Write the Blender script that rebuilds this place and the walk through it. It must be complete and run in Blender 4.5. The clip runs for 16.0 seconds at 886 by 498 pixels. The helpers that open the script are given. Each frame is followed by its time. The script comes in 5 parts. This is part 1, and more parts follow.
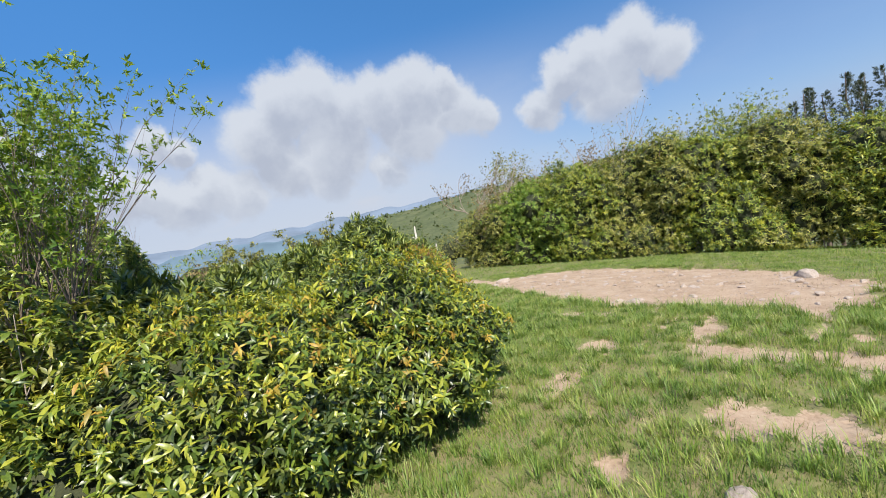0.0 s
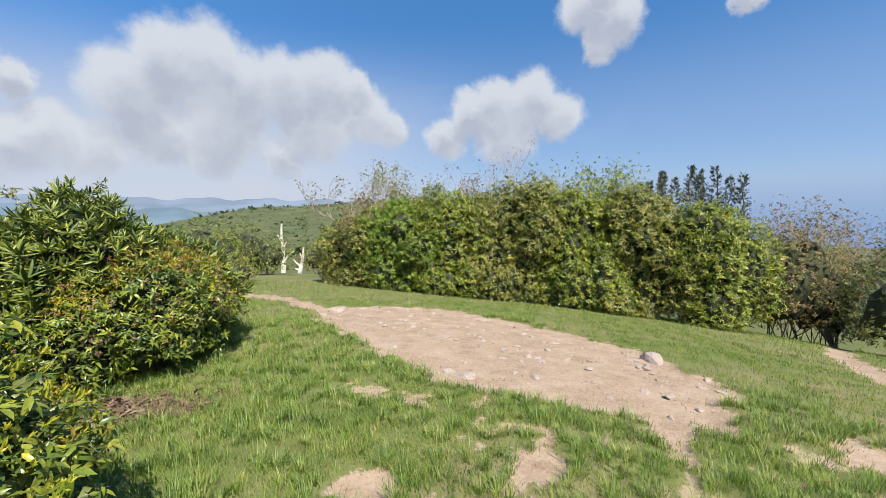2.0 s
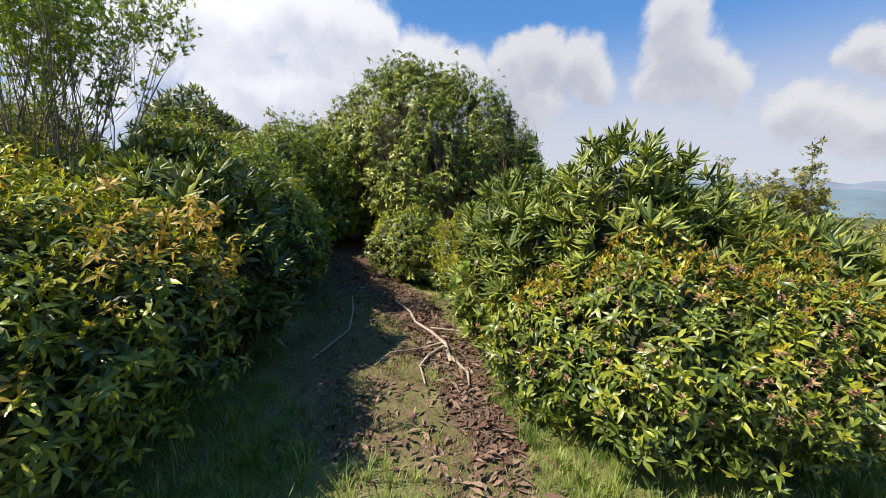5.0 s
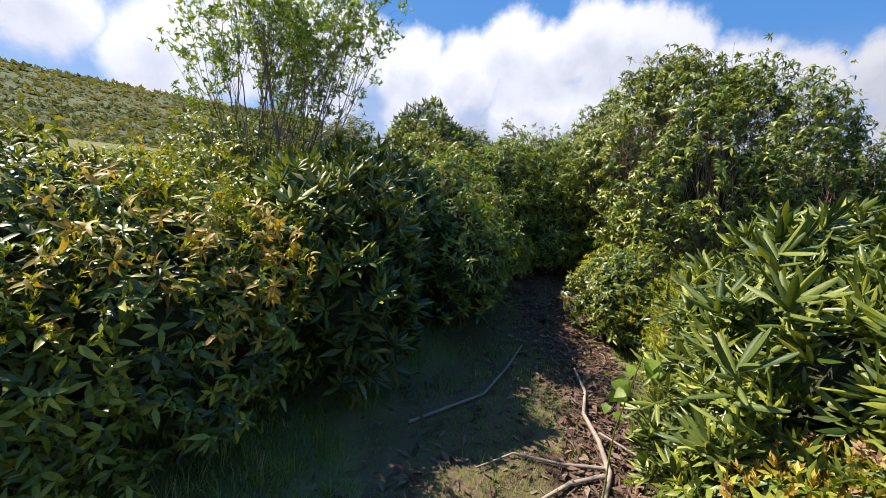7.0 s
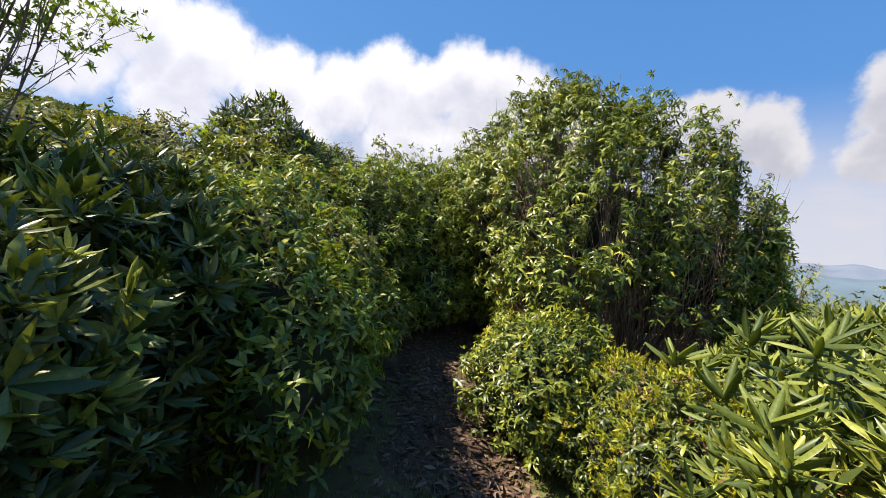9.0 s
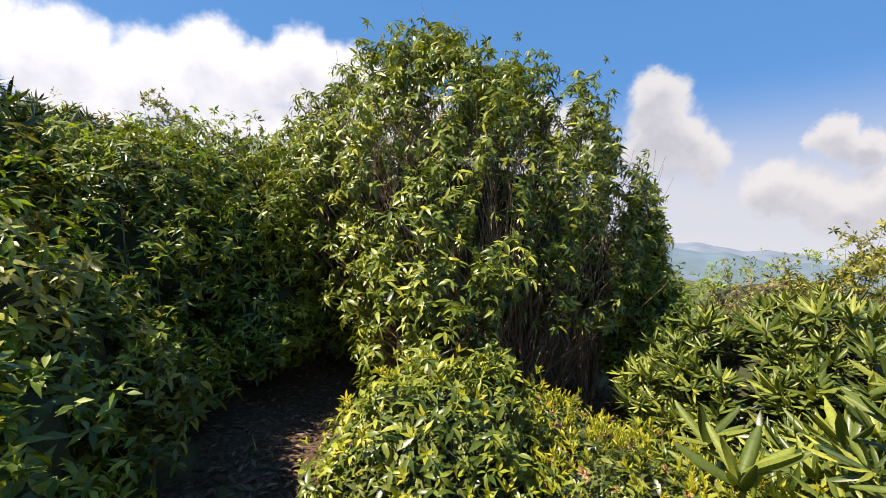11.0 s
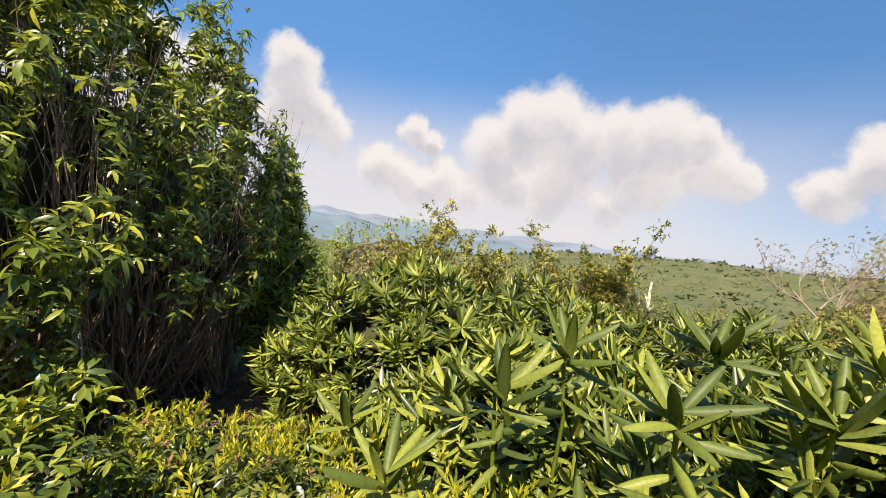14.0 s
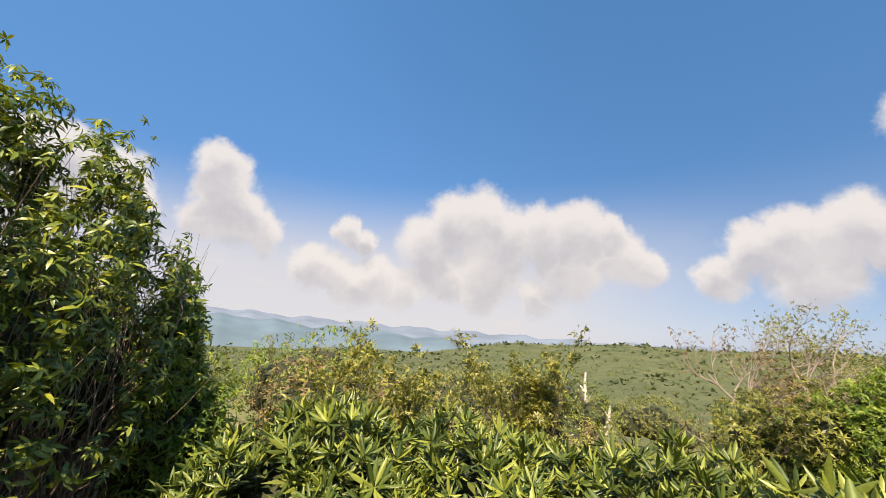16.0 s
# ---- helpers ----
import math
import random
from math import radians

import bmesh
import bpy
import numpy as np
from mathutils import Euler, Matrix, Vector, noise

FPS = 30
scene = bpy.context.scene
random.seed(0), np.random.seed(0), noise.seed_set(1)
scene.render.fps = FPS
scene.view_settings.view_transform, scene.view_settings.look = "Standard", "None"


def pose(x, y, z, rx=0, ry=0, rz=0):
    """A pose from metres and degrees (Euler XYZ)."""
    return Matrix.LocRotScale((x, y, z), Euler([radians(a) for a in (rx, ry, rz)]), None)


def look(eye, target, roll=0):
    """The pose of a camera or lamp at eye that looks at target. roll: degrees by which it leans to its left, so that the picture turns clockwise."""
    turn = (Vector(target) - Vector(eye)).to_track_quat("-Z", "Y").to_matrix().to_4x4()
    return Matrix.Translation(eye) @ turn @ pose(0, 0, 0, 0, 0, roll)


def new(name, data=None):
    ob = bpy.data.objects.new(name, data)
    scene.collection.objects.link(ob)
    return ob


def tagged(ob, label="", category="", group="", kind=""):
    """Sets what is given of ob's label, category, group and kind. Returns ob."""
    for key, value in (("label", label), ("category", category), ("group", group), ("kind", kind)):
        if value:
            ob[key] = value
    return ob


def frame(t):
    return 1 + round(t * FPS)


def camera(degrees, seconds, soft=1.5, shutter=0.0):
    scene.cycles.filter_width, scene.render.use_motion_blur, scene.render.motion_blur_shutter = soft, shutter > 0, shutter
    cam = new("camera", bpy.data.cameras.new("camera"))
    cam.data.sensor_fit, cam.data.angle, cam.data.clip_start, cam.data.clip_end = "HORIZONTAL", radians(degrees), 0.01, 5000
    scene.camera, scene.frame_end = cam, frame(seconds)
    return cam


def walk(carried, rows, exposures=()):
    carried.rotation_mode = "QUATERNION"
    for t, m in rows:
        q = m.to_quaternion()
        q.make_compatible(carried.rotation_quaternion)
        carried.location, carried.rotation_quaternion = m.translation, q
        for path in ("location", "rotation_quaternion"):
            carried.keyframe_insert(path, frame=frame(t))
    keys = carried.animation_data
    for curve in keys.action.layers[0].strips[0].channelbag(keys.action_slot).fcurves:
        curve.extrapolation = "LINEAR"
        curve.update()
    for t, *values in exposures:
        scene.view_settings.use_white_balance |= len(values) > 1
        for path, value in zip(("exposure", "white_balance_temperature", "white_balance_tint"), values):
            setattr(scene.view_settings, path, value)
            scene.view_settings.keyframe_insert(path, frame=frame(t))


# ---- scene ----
# ---- camera ----
cam = camera(95.0, 16.0, soft=0.75)
PATH = [
    (0.0, pose(-1.900, -2.393, 0.303, 82.46, 14.37, -8.43)),
    (0.5, pose(-1.465, -1.947, 0.248, 83.53, 13.62, -19.39)),
    (1.0, pose(-1.015, -1.549, 0.151, 84.29, 9.03, -26.26)),
    (1.5, pose(-0.615, -1.033, 0.075, 83.14, 3.83, -27.80)),
    (2.0, pose(-0.302, -0.541, 0.045, 82.40, 2.07, -23.05)),
    (2.5, pose(-0.000, 0.000, 0.000, 86.21, 7.51, -0.00)),
    (3.0, pose(0.199, 0.511, -0.151, 80.53, 2.80, 19.23)),
    (3.5, pose(0.296, 1.118, -0.181, 75.55, -0.54, 29.74)),
    (4.0, pose(0.289, 1.738, -0.211, 82.08, -1.03, 55.35)),
    (4.2, pose(0.287, 2.004, -0.239, 83.18, -0.53, 60.10)),
    (6.3, pose(-0.223, 3.820, -0.121, 80.48, -3.06, 89.99)),
    (6.5, pose(-0.354, 3.852, -0.124, 81.63, -3.36, 96.34)),
    (7.0, pose(-0.858, 3.846, -0.113, 82.47, -6.38, 105.69)),
    (7.5, pose(-1.336, 3.874, -0.125, 81.12, -10.55, 105.60)),
    (8.0, pose(-1.836, 3.788, -0.089, 83.13, -11.60, 112.17)),
    (8.5, pose(-2.169, 3.668, 0.002, 85.85, -10.16, 93.39)),
    (9.0, pose(-2.634, 3.668, 0.085, 88.03, -7.93, 88.05)),
    (9.5, pose(-3.065, 3.627, 0.128, 88.56, -8.35, 79.87)),
    (9.7, pose(-3.194, 3.651, 0.125, 87.29, -8.10, 77.61)),
    (11.8, pose(-4.481, 4.071, 0.157, 88.67, -2.64, 61.97)),
    (12.0, pose(-4.501, 4.100, 0.153, 86.63, -3.25, 59.67)),
    (12.5, pose(-4.645, 4.118, 0.184, 83.69, -7.17, 48.26)),
    (13.0, pose(-4.545, 4.161, 0.190, 84.16, -7.42, 39.84)),
    (13.5, pose(-4.456, 4.199, 0.215, 86.23, -6.43, 28.07)),
    (14.0, pose(-4.423, 4.186, 0.217, 87.91, -5.11, 19.37)),
    (14.5, pose(-4.454, 4.204, 0.228, 89.93, -4.63, 19.07)),
    (15.0, pose(-4.425, 4.212, 0.264, 91.28, -2.74, 17.57)),
    (15.5, pose(-4.316, 4.225, 0.357, 98.79, -3.01, 9.63)),
    (16.0, pose(-4.313, 4.318, 0.474, 101.99, -1.74, 10.58)),
]
walk(cam, PATH, [(0.0, 0.82, 6150, 9), (2.0, 0.82, 6250, 9), (4.2, 0.88, 6750, 11), (6.3, 0.94, 6350, 13), (7.5, 0.97, 6550, 14), (9.7, 1.0, 6850, 14), (11.8, 1.06, 7150, 14), (14.5, 1.10, 7450, 14), (16.0, 1.02, 7450, 14)])

# ---- light ----
SUN_AZ, SUN_EL = 184.0, 52.0          # degrees, counted from +y towards -x


def toward(az, el):
    a, e = radians(az), radians(el)
    return Vector((-math.sin(a) * math.cos(e), math.cos(a) * math.cos(e), math.sin(e)))


sun = new("sun", bpy.data.lights.new("sun", "SUN"))
sun.data.energy, sun.data.angle, sun.data.color = 5.0, radians(0.55), (1.0, 0.91, 0.76)
sun.matrix_world = look(toward(SUN_AZ, SUN_EL) * 60, (0, 0, 0))

# clouds: heading, height and half width, in degrees
CUMULUS = (
    ((41.2, 19.6, 3.3), (40.6, 16.8, 3.9), (38.5, 14.0, 3.8), (35.8, 12.5, 3.0), (42.5, 13.5, 2.8)),
    ((24.5, 13.6, 2.2), (22.0, 12.4, 1.9), (28.5, 8.6, 3.2), (26.0, 8.2, 2.6), (20.5, 7.6, 3.0)),
    ((13.0, 12.5, 4.6), (9.0, 16.0, 4.4), (5.5, 16.5, 4.2), (2.0, 14.0, 4.5), (-3.0, 14.0, 4.3), (-8.0, 14.5, 4.0),
     (-12.0, 13.8, 2.2), (-13.0, 10.8, 3.8), (-16.0, 9.3, 2.8), (-7.0, 10.0, 5.0), (4.0, 10.0, 5.0), (11.0, 8.5, 4.0)),
    ((-24.0, 7.5, 2.8), (-27.0, 10.5, 3.2), (-30.5, 11.5, 3.6), (-35.0, 11.5, 3.8), (-38.5, 9.5, 3.2), (-32.0, 7.5, 4.6)),
    ((-42.0, 21.5, 3.4), (-45.5, 20.0, 3.2), (-43.5, 17.5, 2.2), (-58.5, 19.5, 1.7), (-44.0, 24.0, 2.4)),
    ((60.0, 16.0, 3.6), (56.5, 17.5, 3.5), (52.0, 16.0, 3.4), (50.0, 13.5, 3.0), (57.0, 12.5, 4.2)),
    ((79.0, 19.0, 4.2), (83.5, 20.0, 4.4), (88.5, 20.5, 4.6), (93.0, 19.0, 4.2), (98.0, 19.0, 4.8), (104.0, 16.0, 4.8),
     (72.5, 16.0, 4.6), (67.0, 15.0, 4.0), (85.0, 14.0, 6.0), (95.0, 13.0, 6.0), (76.0, 12.5, 5.0)),
    ((112.0, 15.5, 5.0), (120.0, 17.0, 5.2), (127.0, 18.5, 5.0), (133.0, 14.0, 5.5), (140.0, 12.0, 6.0), (110.0, 11.0, 5.0),
     (150.0, 14.0, 5.0), (123.0, 12.5, 5.0)),
    ((17.0, 6.0, 3.0), (23.5, 6.5, 3.4), (6.0, 6.0, 3.2), (-2.0, 5.5, 2.6)),
    ((-90.0, 16.0, 6.0), (-120.0, 20.0, 8.0), (-150.0, 24.0, 9.0), (-168.0, 18.0, 8.0)),
)


class Nodes:
    """A short hand for node trees."""

    def __init__(self, tree):
        self.tree = tree

    def put(self, value, socket):
        if isinstance(value, bpy.types.NodeSocket):
            self.tree.links.new(value, socket)
        else:
            socket.default_value = value

    def math(self, op, a, b=0.0, c=0.0, clamp=False):
        node = self.tree.nodes.new("ShaderNodeMath")
        node.operation, node.use_clamp = op, clamp
        for value, socket in zip((a, b, c), node.inputs):
            self.put(value, socket)
        return node.outputs[0]

    def vec(self, op, a, b=(0, 0, 0)):
        node = self.tree.nodes.new("ShaderNodeVectorMath")
        node.operation = op
        self.put(a, node.inputs[0])
        self.put(b, node.inputs[1])
        return node.outputs["Value"] if op in ("DISTANCE", "LENGTH", "DOT_PRODUCT") else node.outputs[0]

    def noise(self, vector, scale, detail=4.0, rough=0.55, color=False):
        node = self.tree.nodes.new("ShaderNodeTexNoise")
        self.put(vector, node.inputs["Vector"])
        node.inputs["Scale"].default_value, node.inputs["Detail"].default_value = scale, detail
        node.inputs["Roughness"].default_value = rough
        return node.outputs["Color"] if color else node.outputs["Fac"]

    def ramp(self, fac, stops):
        node = self.tree.nodes.new("ShaderNodeValToRGB")
        self.put(fac, node.inputs[0])
        els = node.color_ramp.elements
        for i, (at, col) in enumerate(stops):
            el = els[i] if i < 2 else els.new(at)
            el.position, el.color = at, (*col, 1.0)
        return node.outputs[0]

    def span(self, value, lo, hi, a=0.0, b=1.0):
        node = self.tree.nodes.new("ShaderNodeMapRange")
        node.interpolation_type = "SMOOTHSTEP"
        for v, k in ((value, 0), (lo, 1), (hi, 2), (a, 3), (b, 4)):
            self.put(v, node.inputs[k])
        return node.outputs[0]

    def mix(self, fac, a, b, blend="MIX"):
        node = self.tree.nodes.new("ShaderNodeMix")
        node.data_type, node.blend_type = "RGBA", blend
        self.put(fac, node.inputs[0])
        self.put(a, node.inputs[6])
        self.put(b, node.inputs[7])
        return node.outputs[2]


def build_world():
    world = bpy.data.worlds.new("mountain_sky")
    world.use_nodes = True
    scene.world = world
    tree = world.node_tree
    tree.nodes.clear()
    n = Nodes(tree)
    sky = tree.nodes.new("ShaderNodeTexSky")
    sky.sky_type, sky.sun_disc = "NISHITA", False
    sky.sun_elevation, sky.sun_rotation = radians(SUN_EL), radians(-SUN_AZ)
    sky.altitude, sky.air_density, sky.dust_density, sky.ozone_density = 1500, 1.0, 0.6, 1.6
    way = tree.nodes.new("ShaderNodeTexCoord").outputs["Generated"]
    way = n.vec("NORMALIZE", way)
    big = n.vec("SUBTRACT", n.noise(way, 9.0, 2.0, 0.5, True), (0.5, 0.5, 0.5))
    fine = n.vec("SUBTRACT", n.noise(way, 34.0, 6.0, 0.62, True), (0.5, 0.5, 0.5))
    warped = n.vec("ADD", way, n.vec("MULTIPLY", big, (0.055, 0.055, 0.055)))
    warped = n.vec("ADD", warped, n.vec("MULTIPLY", fine, (0.042, 0.042, 0.042)))
    body, under = None, None
    for cloud in CUMULUS:
        for az, el, half in cloud:
            r = math.sin(radians(half)) * 1.25
            d = n.math("MULTIPLY_ADD", n.vec("DISTANCE", warped, tuple(toward(az, el))), -1.0 / r, 1.0)
            body = d if body is None else n.math("MAXIMUM", body, d)
            low = n.math("MULTIPLY_ADD", n.vec("DISTANCE", warped, tuple(toward(az, el - half * 0.75))), -1.0 / r, 1.0)
            under = low if under is None else n.math("MAXIMUM", under, low)
    height = n.vec("DOT_PRODUCT", way, (0.0, 0.0, 1.0))
    cover = n.span(body, 0.04, 0.42)
    wisps = n.span(n.noise(n.vec("MULTIPLY", way, (1.0, 1.0, 2.6)), 5.0, 6.0, 0.6), 0.5, 0.78)
    band = n.math("MULTIPLY", n.span(height, 0.12, 0.37, 1.0, 0.0), 0.98)
    veil = n.math("MULTIPLY", n.math("ADD", n.math("MULTIPLY", wisps, 0.15), 0.86), band)
    veil = n.math("MULTIPLY", veil, n.span(n.vec("DOT_PRODUCT", way, tuple(toward(48, 0))), 0.1, 0.75, 0.25, 1.0))
    cover = n.math("MULTIPLY", cover, n.span(height, 0.015, 0.11, 0.45, 0.95))
    tone = n.math("MULTIPLY", n.span(under, 0.05, 0.65), n.span(n.noise(way, 14.0, 4.0), 0.3, 0.7, 0.55, 1.0))
    shade = n.mix(tone, (0.96, 0.98, 1.03, 1), (0.65, 0.685, 0.79, 1))
    azure = n.mix(0.72, n.mix(1.0, sky.outputs[0], (0.092, 0.092, 0.092, 1), "MULTIPLY"), (0.037, 0.162, 0.405, 1))
    sunward = n.span(n.vec("DOT_PRODUCT", way, tuple(toward(125, 25))), 0.45, 1.0, 1.0, 1.42)
    deep = n.span(n.vec("DOT_PRODUCT", way, tuple(toward(-45, 48))), 0.45, 1.0, 1.0, 0.8)
    azure = n.mix(1.0, azure, n.ramp(deep, ((0.0, (0.0, 0.0, 0.0)), (1.0, (1.0, 1.0, 1.0)))), "MULTIPLY")
    clear = tree.nodes.new("ShaderNodeBackground")
    n.put(azure, clear.inputs[0])
    clear.inputs[1].default_value = 1.0
    haze = tree.nodes.new("ShaderNodeBackground")
    haze.inputs[0].default_value, haze.inputs[1].default_value = (0.78, 0.80, 0.87, 1), 0.47
    white = tree.nodes.new("ShaderNodeBackground")
    n.put(shade, white.inputs[0])
    n.put(n.math("MULTIPLY", sunward, 0.42), white.inputs[1])
    first, second = tree.nodes.new("ShaderNodeMixShader"), tree.nodes.new("ShaderNodeMixShader")
    n.put(veil, first.inputs[0])
    tree.links.new(clear.outputs[0], first.inputs[1])
    tree.links.new(haze.outputs[0], first.inputs[2])
    n.put(cover, second.inputs[0])
    tree.links.new(first.outputs[0], second.inputs[1])
    tree.links.new(white.outputs[0], second.inputs[2])
    out = tree.nodes.new("ShaderNodeOutputWorld")
    tree.links.new(second.outputs[0], out.inputs[0])


build_world()


# ---- materials ----
def surface(name):
    mat = bpy.data.materials.new(name)
    mat.use_nodes = True
    n = Nodes(mat.node_tree)
    return mat, n, mat.node_tree.nodes["Principled BSDF"]


def leaf_material(name, stops, rough=0.37, through_light=0.22, glow=(1.25, 1.2, 0.45), patch=0.28, patch_size=1.7, single=False):
    """Leaves: a colour for each leaf, a mottled blade and light that passes through."""
    mat, n, bsdf = surface(name)
    geo = n.tree.nodes.new("ShaderNodeNewGeometry")
    spot = n.span(n.noise(geo.outputs["Position"], patch_size, 4.0, 0.6), 0.25, 0.75)
    chance = n.tree.nodes.new("ShaderNodeObjectInfo").outputs["Random"] if single else geo.outputs["Random Per Island"]
    pick = n.math("ADD", n.math("MULTIPLY", chance, 1.0 - patch), n.math("MULTIPLY", spot, patch))
    col = n.ramp(pick, stops)
    grain = n.span(n.noise(geo.outputs["Position"], 90.0, 2.0), 0.3, 0.7, 0.78, 1.12)
    col = n.mix(1.0, col, n.ramp(grain, ((0.0, (0.0, 0.0, 0.0)), (1.0, (1.0, 1.0, 1.0)))), "MULTIPLY")
    n.put(col, bsdf.inputs["Base Color"])
    bsdf.inputs["Roughness"].default_value = rough
    bsdf.inputs["Specular IOR Level"].default_value = 0.5 if rough < 0.9 else 0.0
    trans = n.tree.nodes.new("ShaderNodeBsdfTranslucent")
    n.put(n.mix(1.0, col, (*glow, 1), "MULTIPLY"), trans.inputs[0])
    both = n.tree.nodes.new("ShaderNodeMixShader")
    both.inputs[0].default_value = through_light
    n.tree.links.new(bsdf.outputs[0], both.inputs[1])
    n.tree.links.new(trans.outputs[0], both.inputs[2])
    n.tree.links.new(both.outputs[0], n.tree.nodes["Material Output"].inputs[0])
    return mat


def plain_material(name, stops, scale, rough=0.85, bump=0.3, stretch=(1, 1, 1)):
    """Bark, stone and wood: noise at two scales in colour and relief."""
    mat, n, bsdf = surface(name)
    pos = n.vec("MULTIPLY", n.tree.nodes.new("ShaderNodeTexCoord").outputs["Object"], stretch)
    a, b = n.noise(pos, scale, 5.0, 0.6), n.noise(pos, scale * 9.0, 4.0, 0.65)
    both = n.math("ADD", n.math("MULTIPLY", a, 0.6), n.math("MULTIPLY", b, 0.4))
    n.put(n.ramp(both, stops), bsdf.inputs["Base Color"])
    bsdf.inputs["Roughness"].default_value = rough
    bp = n.tree.nodes.new("ShaderNodeBump")
    bp.inputs["Strength"].default_value, bp.inputs["Distance"].default_value = bump, 0.02
    n.put(b, bp.inputs["Height"])
    n.tree.links.new(bp.outputs[0], bsdf.inputs["Normal"])
    return mat


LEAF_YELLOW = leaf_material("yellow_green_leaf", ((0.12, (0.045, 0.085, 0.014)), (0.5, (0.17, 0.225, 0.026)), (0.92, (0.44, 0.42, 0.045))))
LEAF_TIP = leaf_material("young_shoot_leaf", ((0.2, (0.26, 0.32, 0.025)), (0.6, (0.44, 0.43, 0.035)), (0.9, (0.56, 0.43, 0.05))), 0.5, 0.35)
LEAF_RUST = leaf_material("rusty_leaf", ((0.2, (0.30, 0.24, 0.03)), (0.55, (0.42, 0.25, 0.04)), (0.9, (0.54, 0.40, 0.05))), 0.5, 0.35)
LEAF_MID = leaf_material("mid_green_leaf", ((0.12, (0.04, 0.075, 0.014)), (0.5, (0.14, 0.19, 0.027)), (0.92, (0.35, 0.37, 0.05))))
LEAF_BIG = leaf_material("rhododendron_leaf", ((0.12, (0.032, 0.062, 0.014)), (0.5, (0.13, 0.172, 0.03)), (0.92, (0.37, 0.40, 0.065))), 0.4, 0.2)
# own colour of the dark bushes; inner layers use it to paint shade
LEAF_DARK = leaf_material("dark_and_inner_shade_leaf", ((0.15, (0.030, 0.050, 0.014)), (0.55, (0.085, 0.112, 0.026)), (0.92, (0.20, 0.21, 0.046))), 0.36, 0.13)
LEAF_SHOOT = leaf_material("broad_shoot_leaf", ((0.1, (0.055, 0.09, 0.018)), (0.5, (0.125, 0.17, 0.03)), (0.92, (0.26, 0.30, 0.05))), 0.55, 0.22, single=True)
DRY_HEAD = leaf_material("dry_flower_head", ((0.2, (0.17, 0.09, 0.05)), (0.55, (0.28, 0.155, 0.085)), (0.9, (0.38, 0.25, 0.13))), 0.8, 0.15, (1.0, 0.9, 0.8))
LEAF_LIGHT = leaf_material("light_green_leaf", ((0.15, (0.085, 0.165, 0.022)), (0.55, (0.20, 0.30, 0.036)), (0.92, (0.38, 0.43, 0.07))), 0.5, 0.4)
LEAF_OLIVE = leaf_material("olive_leaf", ((0.12, (0.065, 0.082, 0.018)), (0.5, (0.20, 0.208, 0.04)), (0.92, (0.44, 0.40, 0.09))), 0.42, 0.28)
LEAF_GREY = leaf_material("grey_green_leaf", ((0.2, (0.15, 0.17, 0.065)), (0.6, (0.25, 0.26, 0.11)), (0.9, (0.34, 0.31, 0.15))), 0.6, 0.3)
LEAF_RUSSET = leaf_material("russet_bud_leaf", ((0.2, (0.11, 0.085, 0.035)), (0.55, (0.24, 0.17, 0.07)), (0.9, (0.36, 0.26, 0.11))), 0.7, 0.25, (1.1, 1.0, 0.7))
NEEDLE = leaf_material("dark_fir_needle", ((0.2, (0.03, 0.045, 0.024)), (0.55, (0.06, 0.08, 0.04)), (0.9, (0.11, 0.125, 0.06))), 0.6, 0.1)
GRASS = leaf_material("grass_blade", ((0.08, (0.055, 0.115, 0.018)), (0.42, (0.15, 0.245, 0.038)), (0.75, (0.29, 0.35, 0.07)), (0.97, (0.54, 0.46, 0.23))), 0.5, 0.3, (1.25, 1.2, 0.45), 0.5, 3.4)
STRAW = leaf_material("dry_grass_blade", ((0.2, (0.26, 0.195, 0.10)), (0.6, (0.38, 0.30, 0.17)), (0.9, (0.24, 0.17, 0.09))), 0.7, 0.2, (1.1, 1.0, 0.7))
# slope woods: base colour paled for haze, broad patches painted as cloud shade
HAZED_SLOPE = leaf_material("haze_paled_slope_green", ((0.2, (0.08, 0.108, 0.05)), (0.55, (0.13, 0.158, 0.07)), (0.9, (0.19, 0.205, 0.10))), 1.0, 0.4, (1.1, 1.1, 0.8), patch=0.75, patch_size=0.012)
# hill woods: haze is painted in as a lighter base colour
HAZED_HILL = leaf_material("haze_paled_hill", ((0.2, (0.11, 0.125, 0.055)), (0.55, (0.19, 0.19, 0.085)), (0.9, (0.28, 0.235, 0.125))), 1.0, 0.25, patch=0.6, patch_size=0.03)
WOODS_OLIVE = leaf_material("wooded_slope_olive", ((0.2, (0.09, 0.11, 0.052)), (0.55, (0.15, 0.165, 0.078)), (0.9, (0.22, 0.195, 0.105))), 1.0, 0.4, (1.1, 1.1, 0.8), patch=0.6, patch_size=0.03)
BARK = plain_material("grey_brown_bark", ((0.3, (0.09, 0.065, 0.05)), (0.55, (0.17, 0.13, 0.10)), (0.8, (0.30, 0.26, 0.21))), 6.0)
PALE_BARK = plain_material("pale_twig_bark", ((0.3, (0.20, 0.16, 0.12)), (0.55, (0.34, 0.28, 0.23)), (0.8, (0.48, 0.43, 0.37))), 6.0)
STEM_BARK = plain_material("brown_grey_stem_bark", ((0.3, (0.13, 0.085, 0.055)), (0.55, (0.28, 0.20, 0.14)), (0.8, (0.44, 0.36, 0.28))), 6.0)
DEAD_WOOD = plain_material("bleached_dead_wood", ((0.3, (0.48, 0.43, 0.37)), (0.55, (0.64, 0.59, 0.53)), (0.8, (0.74, 0.70, 0.65))), 5.0)
